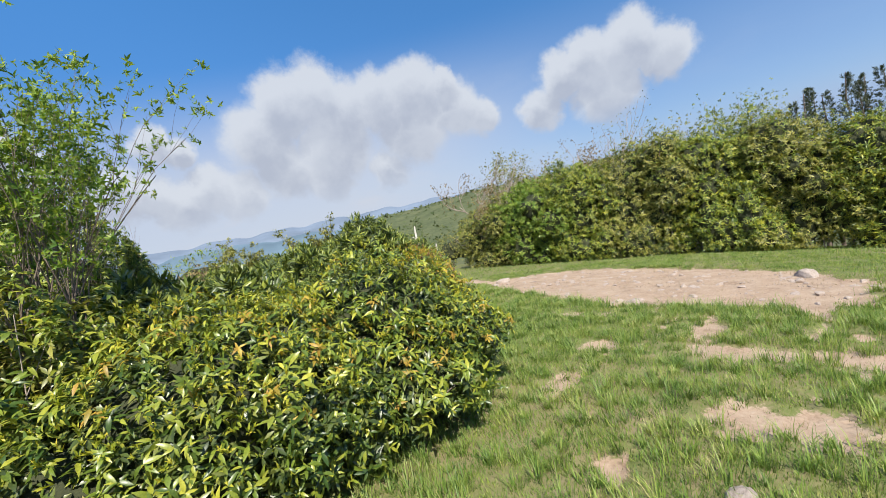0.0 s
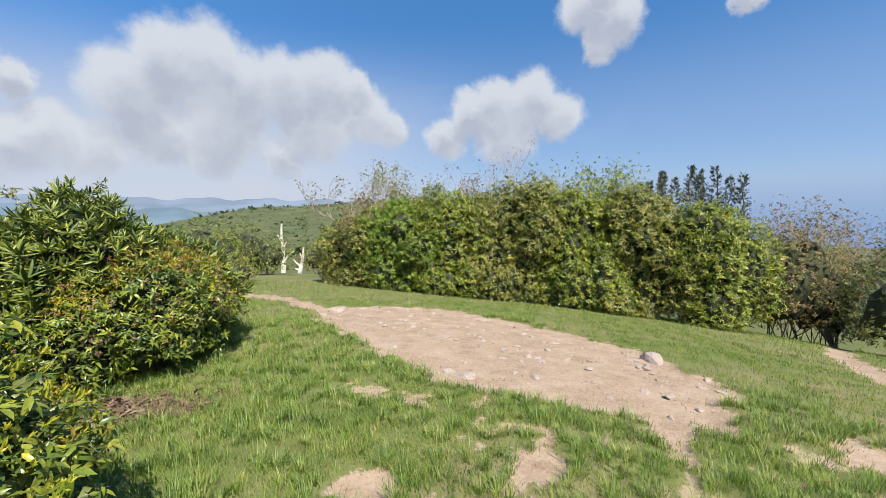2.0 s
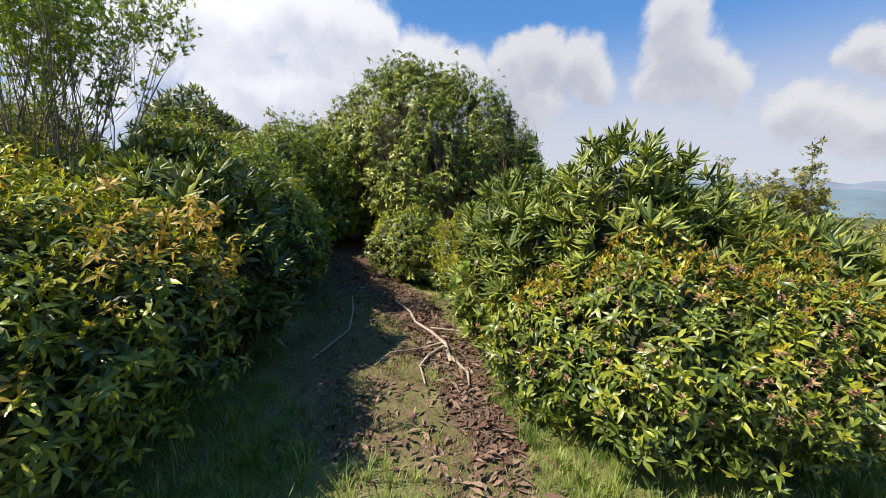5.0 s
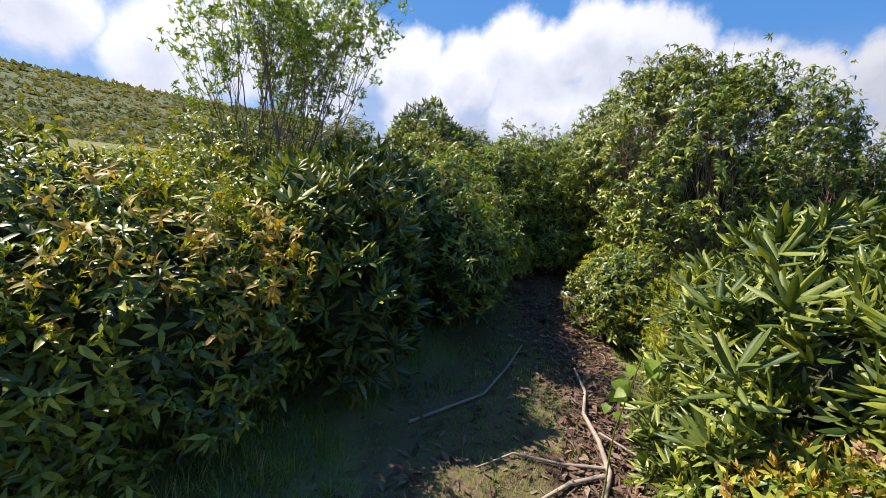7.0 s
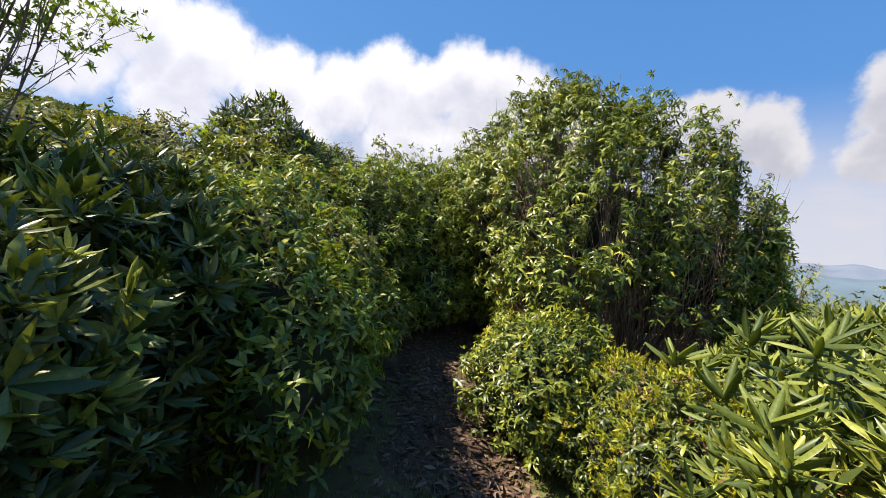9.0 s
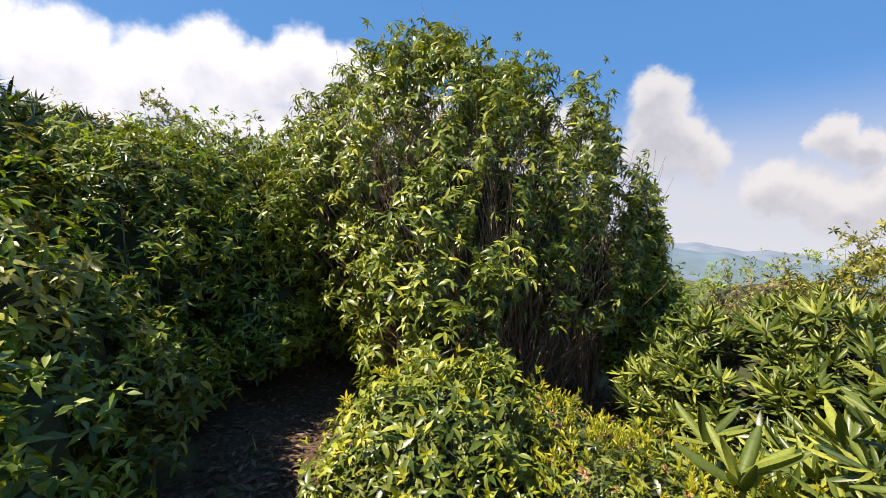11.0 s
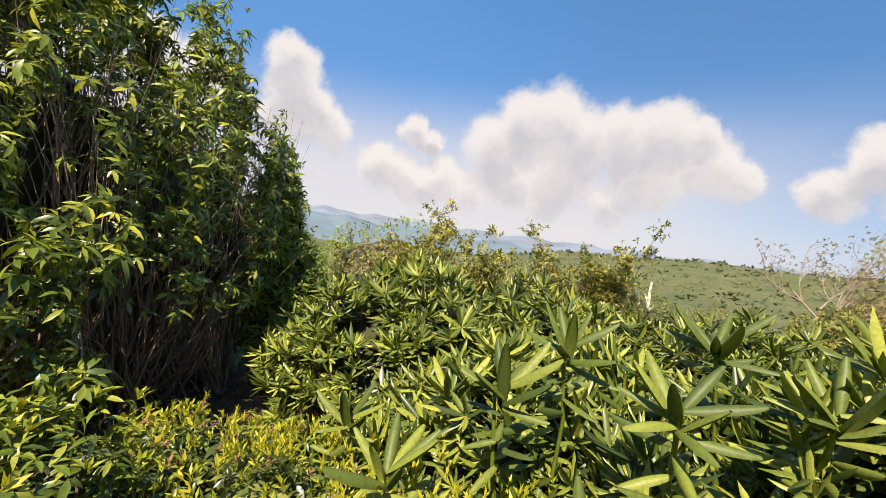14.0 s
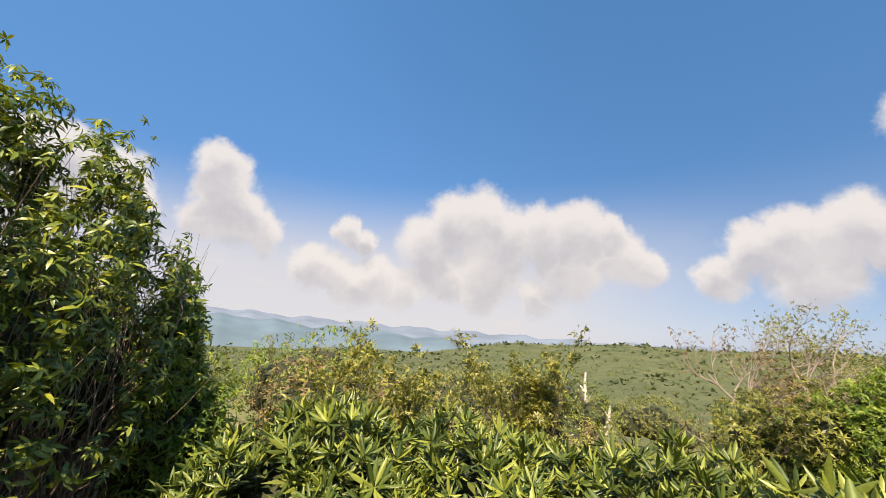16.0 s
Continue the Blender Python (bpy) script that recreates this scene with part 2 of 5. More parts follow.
STONE = plain_material("weathered_stone", ((0.3, (0.24, 0.18, 0.145)), (0.5, (0.36, 0.29, 0.245)), (0.75, (0.48, 0.42, 0.37))), 5.0, 0.9, 0.5)
LITTER = leaf_material("dead_leaf_litter", ((0.2, (0.09, 0.045, 0.03)), (0.55, (0.17, 0.10, 0.068)), (0.9, (0.28, 0.20, 0.14))), 0.8, 0.08, (1.0, 0.9, 0.7))
# near-black colour that stands in for the shade between the leaves
CORE = plain_material("painted_inner_shade", ((0.3, (0.022, 0.028, 0.012)), (0.6, (0.045, 0.05, 0.02)), (0.8, (0.075, 0.068, 0.036))), 8.0, 0.95, 0.6)


# ---- the lie of the land ----
DIRT = [(0.75, 6.4), (0.45, 8.0), (0.55, 9.1), (0.95, 9.9), (2.6, 10.4), (4.0, 9.8), (5.3, 7.3), (5.8, 4.9), (5.4, 2.8), (3.9, 1.75),
        (2.9, 2.4), (1.75, 3.35), (1.35, 3.9), (1.2, 4.9)]
TRAILS = [(((0.8, 9.4), (-0.15, 12.1), (-2.0, 14.6), (-5.0, 19.0), (-9.0, 27.0)), 0.30),
          (((6.6, -0.5), (8.1, 1.4), (9.2, 2.5), (12.5, 4.6), (18.6, 7.0), (24.0, 8.0)), 0.30)]
WORN = [(0.44, 3.62, 0.22), (0.81, 3.44, 0.12), (1.22, 2.35, 0.34), (1.36, 1.86, 0.36), (0.96, 1.61, 0.22), (2.91, 2.01, 0.50), (3.64, 1.12, 0.40), (1.06, 0.97, 0.42), (1.71, 0.65, 0.30),
        (0.19, 1.92, 0.20), (1.61, 0.39, 0.30), (0.85, -0.30, 0.30), (0.32, -0.31, 0.42), (1.12, 0.79, 0.20), (0.68, -0.60, 0.25), (0.52, 3.74, 0.20), (0.89, 3.56, 0.14), (1.61, 3.12, 0.20), (2.13, 1.22, 0.25), (-0.82, 1.19, 0.2), (-0.9, -0.1, 0.18), (4.6, 1.0, 0.4)]
POST = (-2.05, 20.0)
LITTERED = [(-3.4, 4.42, 0.95, 0.34), (-4.6, 4.4, 1.1, 0.36), (-6.0, 4.1, 1.2, 0.6), (-2.35, 4.2, 0.5, 0.2), (-8.3, 6.6, 1.9, 2.2),
            (-7.0, 6.2, 1.3, 1.0), (-8.6, 4.1, 2.0, 1.2)]


TRODDEN = [(-2.4, 3.3, 0.6, 0.4), (-3.2, 3.5, 1.6, 0.75), (-4.9, 3.6, 1.6, 0.75), (-6.4, 3.7, 1.4, 0.7), (-1.8, 3.95, 0.9, 0.4)]


def land(x, y):
    """Height of the ground, for arrays or numbers."""
    x, y = np.asarray(x, float), np.asarray(y, float)
    xn, xp = np.clip(x, -14.0, 0.0), np.clip(x, 0.0, 30.0)
    yn, yp = np.clip(y, -12.0, 0.0), np.clip(y, 0.0, 45.0)
    z = -1.65 - 0.08 * xn - 0.13 * xp - 0.004 * xp * xp - 0.085 * (yn + yp) - 0.001 * yp * yp
    r, az = np.hypot(x, y), np.degrees(np.arctan2(-x, y))
    out = np.clip((r - 45.0) / 350.0, 0, 1)
    z = z - 62.0 * out * out * (3 - 2 * out)
    # a wooded ridge ahead and a hill behind the bushes
    ridge = np.exp(-((r - 1500.0) / 420.0) ** 2) * np.clip((36.0 - np.abs(az + 22.0)) / 16.0, 0, 1)
    z = z + ridge * 60.0 + 4.0 * np.sin(az * 0.35) * np.clip((r - 300) / 500, 0, 1)
    z = z - 230.0 * np.clip((r - 60.0) / 500.0, 0, 1) * np.clip((-38.0 - az) / 14.0, 0, 1) * np.clip((az + 179.0) / 10.0, 0, 1)
    z = z - 260.0 * np.clip((r - 1900.0) / 1500.0, 0, 1)
    side = np.clip((30.0 - np.abs(az - 143.0)) / 10.0, 0, 1)
    hill = np.clip((r - 35.0) / 190.0, 0, 1)
    fall = np.clip((r - 300.0) / 600.0, 0, 1)
    z = z + side * side * (3 - 2 * side) * ((37.0 + 38.0 * out) * hill * hill * (3 - 2 * hill) - 60.0 * fall)
    return z


def in_outline(x, y, pts):
    inside = np.zeros(np.shape(x), bool)
    near = np.full(np.shape(x), 1e9)
    for (ax, ay), (bx, by) in zip(pts, pts[1:] + pts[:1]):
        hit = ((ay > y) != (by > y)) & (x < (bx - ax) * (y - ay) / (by - ay + 1e-12) + ax)
        inside ^= hit
        near = np.minimum(near, to_segment(x, y, ax, ay, bx, by))
    return np.where(inside, near, -near)


def to_segment(x, y, ax, ay, bx, by):
    k = np.clip(((x - ax) * (bx - ax) + (y - ay) * (by - ay)) / ((bx - ax) ** 2 + (by - ay) ** 2), 0, 1)
    return np.hypot(x - ax - k * (bx - ax), y - ay - k * (by - ay))


def ripple(x, y, s):
    return (np.sin(x * 2.3 * s + 1.1) * np.cos(y * 1.9 * s - 0.4) + np.sin((x + y) * 3.7 * s + 2.0) * 0.6 + np.cos((x * 5.3 - y * 4.1) * s) * 0.5) / 2.1


def bareness(x, y):
    """0 in the grass, 1 on worn earth."""
    x, y = np.asarray(x, float), np.asarray(y, float)
    wob = ripple(x, y, 1.6) * 0.16 + ripple(y, x, 4.5) * 0.10 + ripple(x - y, x + y, 9.0) * 0.05
    m = np.clip((in_outline(x, y, DIRT) + wob * 1.7) / 0.2 + 0.5, 0, 1)
    for pts, half in TRAILS:
        d = np.min([to_segment(x, y, *a, *b) for a, b in zip(pts, pts[1:])], axis=0)
        m = np.maximum(m, np.clip((half - d + wob * 1.2) / 0.14 + 0.5, 0, 1))
    for px, py, r in WORN:
        d = np.hypot(x - px, (y - py) * 1.25)
        m = np.maximum(m, np.clip((r - d + wob * 2.6 + ripple(x + y, y - x, 6.0) * 0.2) / 0.34 + 0.25, 0, 0.9))
    near = np.exp(-((x - 2.0) / 2.4) ** 2 - ((y - 0.7) / 1.7) ** 2)
    m = np.maximum(m, np.clip((ripple(x, y, 2.1) + ripple(y, x, 5.3) * 0.7 + near * 1.1 - 1.35) * 1.6, 0, 0.8))
    return np.clip(m, 0, 1)


def litter_amount(x, y):
    x, y = np.asarray(x, float), np.asarray(y, float)
    m = np.zeros(np.shape(x))
    for px, py, rx, ry in LITTERED:
        d = np.hypot((x - px) / rx, (y - py) / ry)
        m = np.maximum(m, np.clip((1.0 - d + ripple(x, y, 2.0) * 0.25) / 0.35 + 0.3, 0, 1))
    for px, py, rx, ry in TRODDEN:
        d = np.hypot((x - px) / rx, (y - py) / ry)
        m = np.maximum(m, 0.52 * np.clip((1.0 - d + ripple(x, y, 2.0) * 0.25) / 0.35 + 0.3, 0, 1))
    return m


def ground_height(x, y):
    b = bareness(x, y)
    return land(x, y) - 0.045 * b + 0.012 * ripple(x, y, 3.1) * np.exp(-np.hypot(x, y) / 40.0)


# ---- building blocks ----
rng = np.random.default_rng(7)


def mesh_from(name, verts, tris, mat, smooth=True):
    mesh = bpy.data.meshes.new(name)
    verts, tris = np.asarray(verts, np.float32), np.asarray(tris, np.int32)
    mesh.vertices.add(len(verts))
    mesh.vertices.foreach_set("co", verts.ravel())
    mesh.loops.add(tris.size)
    mesh.loops.foreach_set("vertex_index", tris.ravel())
    mesh.polygons.add(len(tris))
    mesh.polygons.foreach_set("loop_start", np.arange(0, tris.size, 3, dtype=np.int32))
    mesh.polygons.foreach_set("use_smooth", np.full(len(tris), smooth))
    mesh.update(calc_edges=True)
    mesh.materials.append(mat)
    return mesh


def thing(name, x, y, label, category, group=""):
    ob = new(name)
    ob.location = (x, y, float(ground_height(x, y)))
    ob.empty_display_size = 0.2
    return tagged(ob, label, category, group)


def part(name, mesh, parent, label="", kind=""):
    ob = new(name, mesh)
    ob.parent = parent
    top = parent
    shift = Vector((0, 0, 0))
    while top is not None:
        shift += top.location
        top = top.parent
    ob.location = -shift
    return tagged(ob, label, "", "", kind)


def join(chunks):
    vs, ts, k = [], [], 0
    for v, t in chunks:
        if len(v):
            vs.append(v)
            ts.append(np.asarray(t) + k)
            k += len(v)
    return np.concatenate(vs), np.concatenate(ts)


def leaf(length, width, segs=3, fold=0.25, droop=0.25, blunt=0.55, power=1.0):
    """A pointed leaf along +x, folded at its midrib and drooping to its tip."""
    ts = np.linspace(0, 1, segs + 1)
    vs, fs = [], []
    for i, t in enumerate(ts):
        w = width * 0.5 * math.sin(math.pi * t ** blunt) ** power if 0 < t < 1 else 0.0
        z = -droop * length * t * t
        if i in (0, segs):
            vs.append((length * t, 0, z))
        else:
            vs += [(length * t, w, z + fold * w), (length * t, 0, z), (length * t, -w, z + fold * w)]
    fs += [(0, 2, 1), (0, 3, 2)]
    for i in range(1, segs - 1):
        a, b = 1 + 3 * (i - 1), 1 + 3 * i
        fs += [(a, a + 1, b + 1), (a, b + 1, b), (a + 1, a + 2, b + 2), (a + 1, b + 2, b + 1)]
    a, tip = 1 + 3 * (segs - 2), len(vs) - 1
    fs += [(a, a + 1, tip), (a + 1, a + 2, tip)]
    return np.array(vs, float), np.array(fs)


def turn_z(a):
    c, s = math.cos(a), math.sin(a)
    return np.array(((c, -s, 0), (s, c, 0), (0, 0, 1.0)))


def turn_y(a):
    c, s = math.cos(a), math.sin(a)
    return np.array(((c, 0, s), (0, 1, 0), (-s, 0, c)))


def whorl(count, length, width, rise, spread=14, segs=3, fold=0.25, droop=0.3, stalk=0.0, loose=0.15, blunt=0.6, power=1.0):
    """Leaves round a shoot's tip; rise: degrees above the level."""
    chunks = []
    for i in range(count):
        k = rng.uniform(0.62, 1.18)
        v, f = leaf(length * k, width * k, segs, fold, droop * rng.uniform(0.5, 1.4), blunt, power)
        v = v + (stalk, 0, 0)
        m = turn_z(2 * math.pi * (i + rng.uniform(-0.3, 0.3)) / count) @ turn_y(-radians(rise + rng.uniform(-spread, spread)))
        chunks.append((v @ m.T + (0, 0, rng.uniform(-loose, 0.1) * length), f))
    return join(chunks)


def scatter(templates, pos, normal, scale, up=0.5):
    """Sets copies of the templates at pos, facing along normal mixed with up."""
    n = len(pos)
    axis = normal * (1 - up) + np.array((0, 0, up)) + rng.normal(0, 0.3, (n, 3))
    axis /= np.linalg.norm(axis, axis=1)[:, None]
    ref = rng.normal(0, 1, (n, 3))
    ex = np.cross(ref, axis)
    ex /= np.linalg.norm(ex, axis=1)[:, None]
    ey = np.cross(axis, ex)
    frames = np.stack((ex, ey, axis), 2)
    pick = rng.integers(0, len(templates), n)
    chunks = []
    for k, (v, f) in enumerate(templates):
        idx = np.where(pick == k)[0]
        if not len(idx):
            continue
        w = np.einsum("nij,vj->nvi", frames[idx], v) * scale[idx, None, None] + pos[idx, None, :]
        t = f[None] + (np.arange(len(idx)) * len(v))[:, None, None]
        chunks.append((w.reshape(-1, 3), t.reshape(-1, 3)))
    return join(chunks)


def tube(pts, r0, r1, sides=5):
    pts = np.asarray(pts, float)
    n = len(pts)
    rad = np.linspace(r0, r1, n)
    tan = np.gradient(pts, axis=0)
    tan /= np.linalg.norm(tan, axis=1)[:, None] + 1e-9
    ref = np.array((0.31, 0.87, 0.12))
    a = np.cross(tan, ref)
    a /= np.linalg.norm(a, axis=1)[:, None] + 1e-9
    b = np.cross(tan, a)
    ang = np.linspace(0, 2 * math.pi, sides, endpoint=False)
    ring = pts[:, None] + rad[:, None, None] * (np.cos(ang)[None, :, None] * a[:, None] + np.sin(ang)[None, :, None] * b[:, None])
    tris = []
    for i in range(n - 1):
        for j in range(sides):
            p, q = i * sides + j, i * sides + (j + 1) % sides
            tris += [(p, q, q + sides), (p, q + sides, p + sides)]
    return ring.reshape(-1, 3), np.array(tris)


def bent(a, b, sag=0.12, n=5):
    """A wavering line from a to b."""
    a, b = np.asarray(a, float), np.asarray(b, float)
    t = np.linspace(0, 1, n)[:, None]
    off = rng.normal(0, sag * np.linalg.norm(b - a), 3)
    return a + (b - a) * t + off * (t * (1 - t)) + rng.normal(0, 0.012 * np.linalg.norm(b - a), (n, 3)) * (t > 0)


class Lobe:
    """One rounded mass of a bush: x, y, radii and height over the ground."""

    def __init__(self, x, y, rx, ry, h, low=0.0):
        g = float(land(x, y)) + low
        self.c, self.r = np.array((x, y, g + h * 0.46)), np.array((rx, ry, h * 0.56))
        self.seed = rng.uniform(0, 50)

    def lump(self, d):
        s = self.seed
        return 1 + 0.11 * np.sin(d[:, 0] * 4.1 + s) * np.cos(d[:, 1] * 3.7 + s * 2) + 0.07 * np.sin(d[:, 2] * 7.0 + d[:, 0] * 6.0 + s) + 0.06 * np.cos(d[:, 1] * 11 + s) * np.sin(d[:, 0] * 9 - s) + 0.05 * np.sin(d[:, 2] * 14 + s) * np.cos(d[:, 0] * 13 + d[:, 1] * 5)

    def sample(self, n, lo=-0.5, shell=(0.86, 1.06)):
        d = rng.normal(0, 1, (int(n * 2.6) + 8, 3))
        d /= np.linalg.norm(d, axis=1)[:, None]
        d = d[d[:, 2] > lo][:n]
        p = self.c + self.r * d * (self.lump(d) * rng.uniform(*shell, len(d)))[:, None]
        nor = d / self.r
        return p, nor / np.linalg.norm(nor, axis=1)[:, None]

    def depth(self, p):
        q = (p - self.c) / self.r
        rho = np.linalg.norm(q, axis=1) + 1e-9
        return rho / self.lump(q / rho[:, None])


def cover_points(lobes, density, shell=(0.86, 1.06), lo=-0.5, back=1.0):
    ps, ns = [], []
    for lb in lobes:
        area = 4 * math.pi * ((lb.r[0] * lb.r[1]) ** 1.6 / 3 + (lb.r[0] * lb.r[2]) ** 1.6 / 3 + (lb.r[1] * lb.r[2]) ** 1.6 / 3) ** (1 / 1.6) * 0.75
        p, n = lb.sample(int(area * density), lo, shell)
        ok = np.ones(len(p), bool)
        for other in lobes:
            if other is not lb:
                ok &= other.depth(p) > 0.84
        ok &= p[:, 2] > ground_height(p[:, 0], p[:, 1]) + 0.03
        if back < 1.0:
            side = (lb.c - np.array((-1.0, 2.0, 0.0)))[:2]
            away = n[:, :2] @ (side / np.linalg.norm(side)) > 0.25
            ok &= ~away | (rng.uniform(0, 1, len(p)) < back)
        ps.append(p[ok])
        ns.append(n[ok])
    return np.concatenate(ps), np.concatenate(ns)


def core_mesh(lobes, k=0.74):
    """Dark shell inside the lobes that stops the eye; its colour paints inner shade."""
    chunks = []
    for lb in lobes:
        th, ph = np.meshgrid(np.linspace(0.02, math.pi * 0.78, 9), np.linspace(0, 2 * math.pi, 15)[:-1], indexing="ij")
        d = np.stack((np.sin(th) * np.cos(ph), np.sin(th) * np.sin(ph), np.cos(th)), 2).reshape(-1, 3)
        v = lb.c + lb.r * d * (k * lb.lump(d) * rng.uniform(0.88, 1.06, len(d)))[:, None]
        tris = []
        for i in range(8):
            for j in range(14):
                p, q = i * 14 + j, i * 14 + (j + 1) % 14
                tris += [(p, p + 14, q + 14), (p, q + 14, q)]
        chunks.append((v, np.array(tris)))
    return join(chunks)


def stems(root, ends, r0, r1, sides=4, sag=0.15, n=5):
    return join([tube(bent(root + rng.normal(0, 0.1, 3) * (1, 1, 0), e, sag, n), r0 * rng.uniform(0.6, 1.2), r1, sides) for e in ends])


def bush(name, label, category, spec, layers, density, stem_count=24, stem_r=0.016, core=0.74, group="", bark=None, up=0.45, low=-0.5, back=1.0, gaps=0.0, gap_scale=2.6):
    """spec: lobes; layers: (part name, label, material, templates, share, scale, shell, only upward)."""
    lobes = [Lobe(*s) for s in spec]
    x, y = float(np.mean([s[0] for s in spec])), float(np.mean([s[1] for s in spec]))
    top = thing(name, x, y, label, category, group)
    root = np.array((x, y, float(ground_height(x, y)) - 0.03))
    ends, _ = cover_points(lobes, 6, (0.8, 0.98), -0.1)
    ends = ends[rng.permutation(len(ends))[:stem_count]]
    roots = [np.array((lb.c[0], lb.c[1], float(ground_height(lb.c[0], lb.c[1])) - 0.03)) for lb in lobes]
    chunks = []
    for e in ends:
        near = min(roots, key=lambda r: abs(r[0] - e[0]) + abs(r[1] - e[1]))
        chunks.append(stems(near, [e], stem_r, stem_r * 0.3))
    if chunks:
        part("branch_growth", mesh_from("branch_growth", *join(chunks), bark or BARK), top, "", "stuff")
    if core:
        part("inner_shade_shell", mesh_from("inner_shade_shell", *core_mesh(lobes, core), CORE), top, "opaque dark shell, its colour painting the shade inside the bush", "stuff")
    for pname, plabel, mat, templates, share, size, shell, floor in layers:
        p, nrm = cover_points(lobes, density * share, shell, max(low, floor), back)
        if gaps:
            # tufts with openings between them
            tuft = ripple(p[:, 0] + p[:, 2] * 0.7, p[:, 1] - p[:, 2] * 0.9, gap_scale) + rng.normal(0, 0.16, len(p))
            keep = tuft > gaps - 0.62
            p, nrm = p[keep], nrm[keep]
        if len(p) == 0:
            continue
        v, t = scatter(templates, p, nrm, size * rng.uniform(0.75, 1.25, len(p)), up)
        part(pname, mesh_from(pname, v, t, mat), top, plabel, "stuff")
    return top


def variants(n, *args, **kw):
    return [whorl(*args, **kw) for _ in range(n)]


SMALL = variants(12, 7, 0.074, 0.024, 5, spread=42, segs=3, fold=0.3, droop=0.5, loose=0.7, blunt=0.85, power=0.8)
SMALL_FAR = variants(6, 6, 0.10, 0.04, 10, spread=40, segs=2, droop=0.3, loose=0.9)
HEADS = variants(4, 11, 0.024, 0.010, 40, spread=50, segs=2, droop=0.1, loose=0.6)
SHOOT = variants(4, 5, 0.05, 0.018, 55, segs=2, droop=0.1)
CANDLE = variants(8, 9, 0.036, 0.0105, 62, spread=22, segs=2, fold=0.4, droop=0.1, loose=0.8, blunt=0.8)
LONG = variants(12, 12, 0.142, 0.0255, 40, spread=30, segs=3, fold=-0.9, droop=0.12, loose=0.2, blunt=0.95, power=0.6)
BROAD = variants(10, 10, 0.15, 0.036, 34, spread=30, segs=3, fold=-0.5, droop=0.15, loose=0.2, blunt=0.95, power=0.6)
LONG_FAR = variants(6, 8, 0.15, 0.04, 15, spread=30, segs=2, droop=0.2, loose=0.4)
LONG_MID = variants(8, 10, 0.145, 0.028, 32, spread=34, segs=3, fold=-0.6, droop=0.12, loose=0.3, blunt=0.95, power=0.6)
SMALL_LOW = variants(8, 7, 0.07, 0.027, 2, spread=45, segs=2, droop=0.4, loose=0.9)
DROOPY_LOW = variants(8, 7, 0.105, 0.03, -12, spread=38, segs=2, droop=0.3, loose=0.8)
DROOPY = variants(12, 8, 0.092, 0.025, -8, spread=32, segs=3, fold=0.2, droop=0.45, loose=0.4, blunt=0.9, power=0.75)
HEDGE_WHORL = variants(10, 9, 0.15, 0.044, 18, spread=42, segs=2, droop=0.3, loose=0.5, blunt=0.8)
FAR_CLUMP = variants(10, 8, 0.165, 0.062, 12, spread=50, segs=2, droop=0.3, loose=1.0)


# ---- ground: one sheet to the horizon ----
def axis_steps(lo, hi, step, far):
    near = list(np.arange(lo, hi + step * 0.5, step))
    out, d = [], step
    p = hi
    while p < far:
        d *= 1.13
        p += d
        out.append(p)
    before, d, p = [], step, lo
    while p > -far:
        d *= 1.13
        p -= d
        before.append(p)
    return np.array(before[::-1] + near + out)


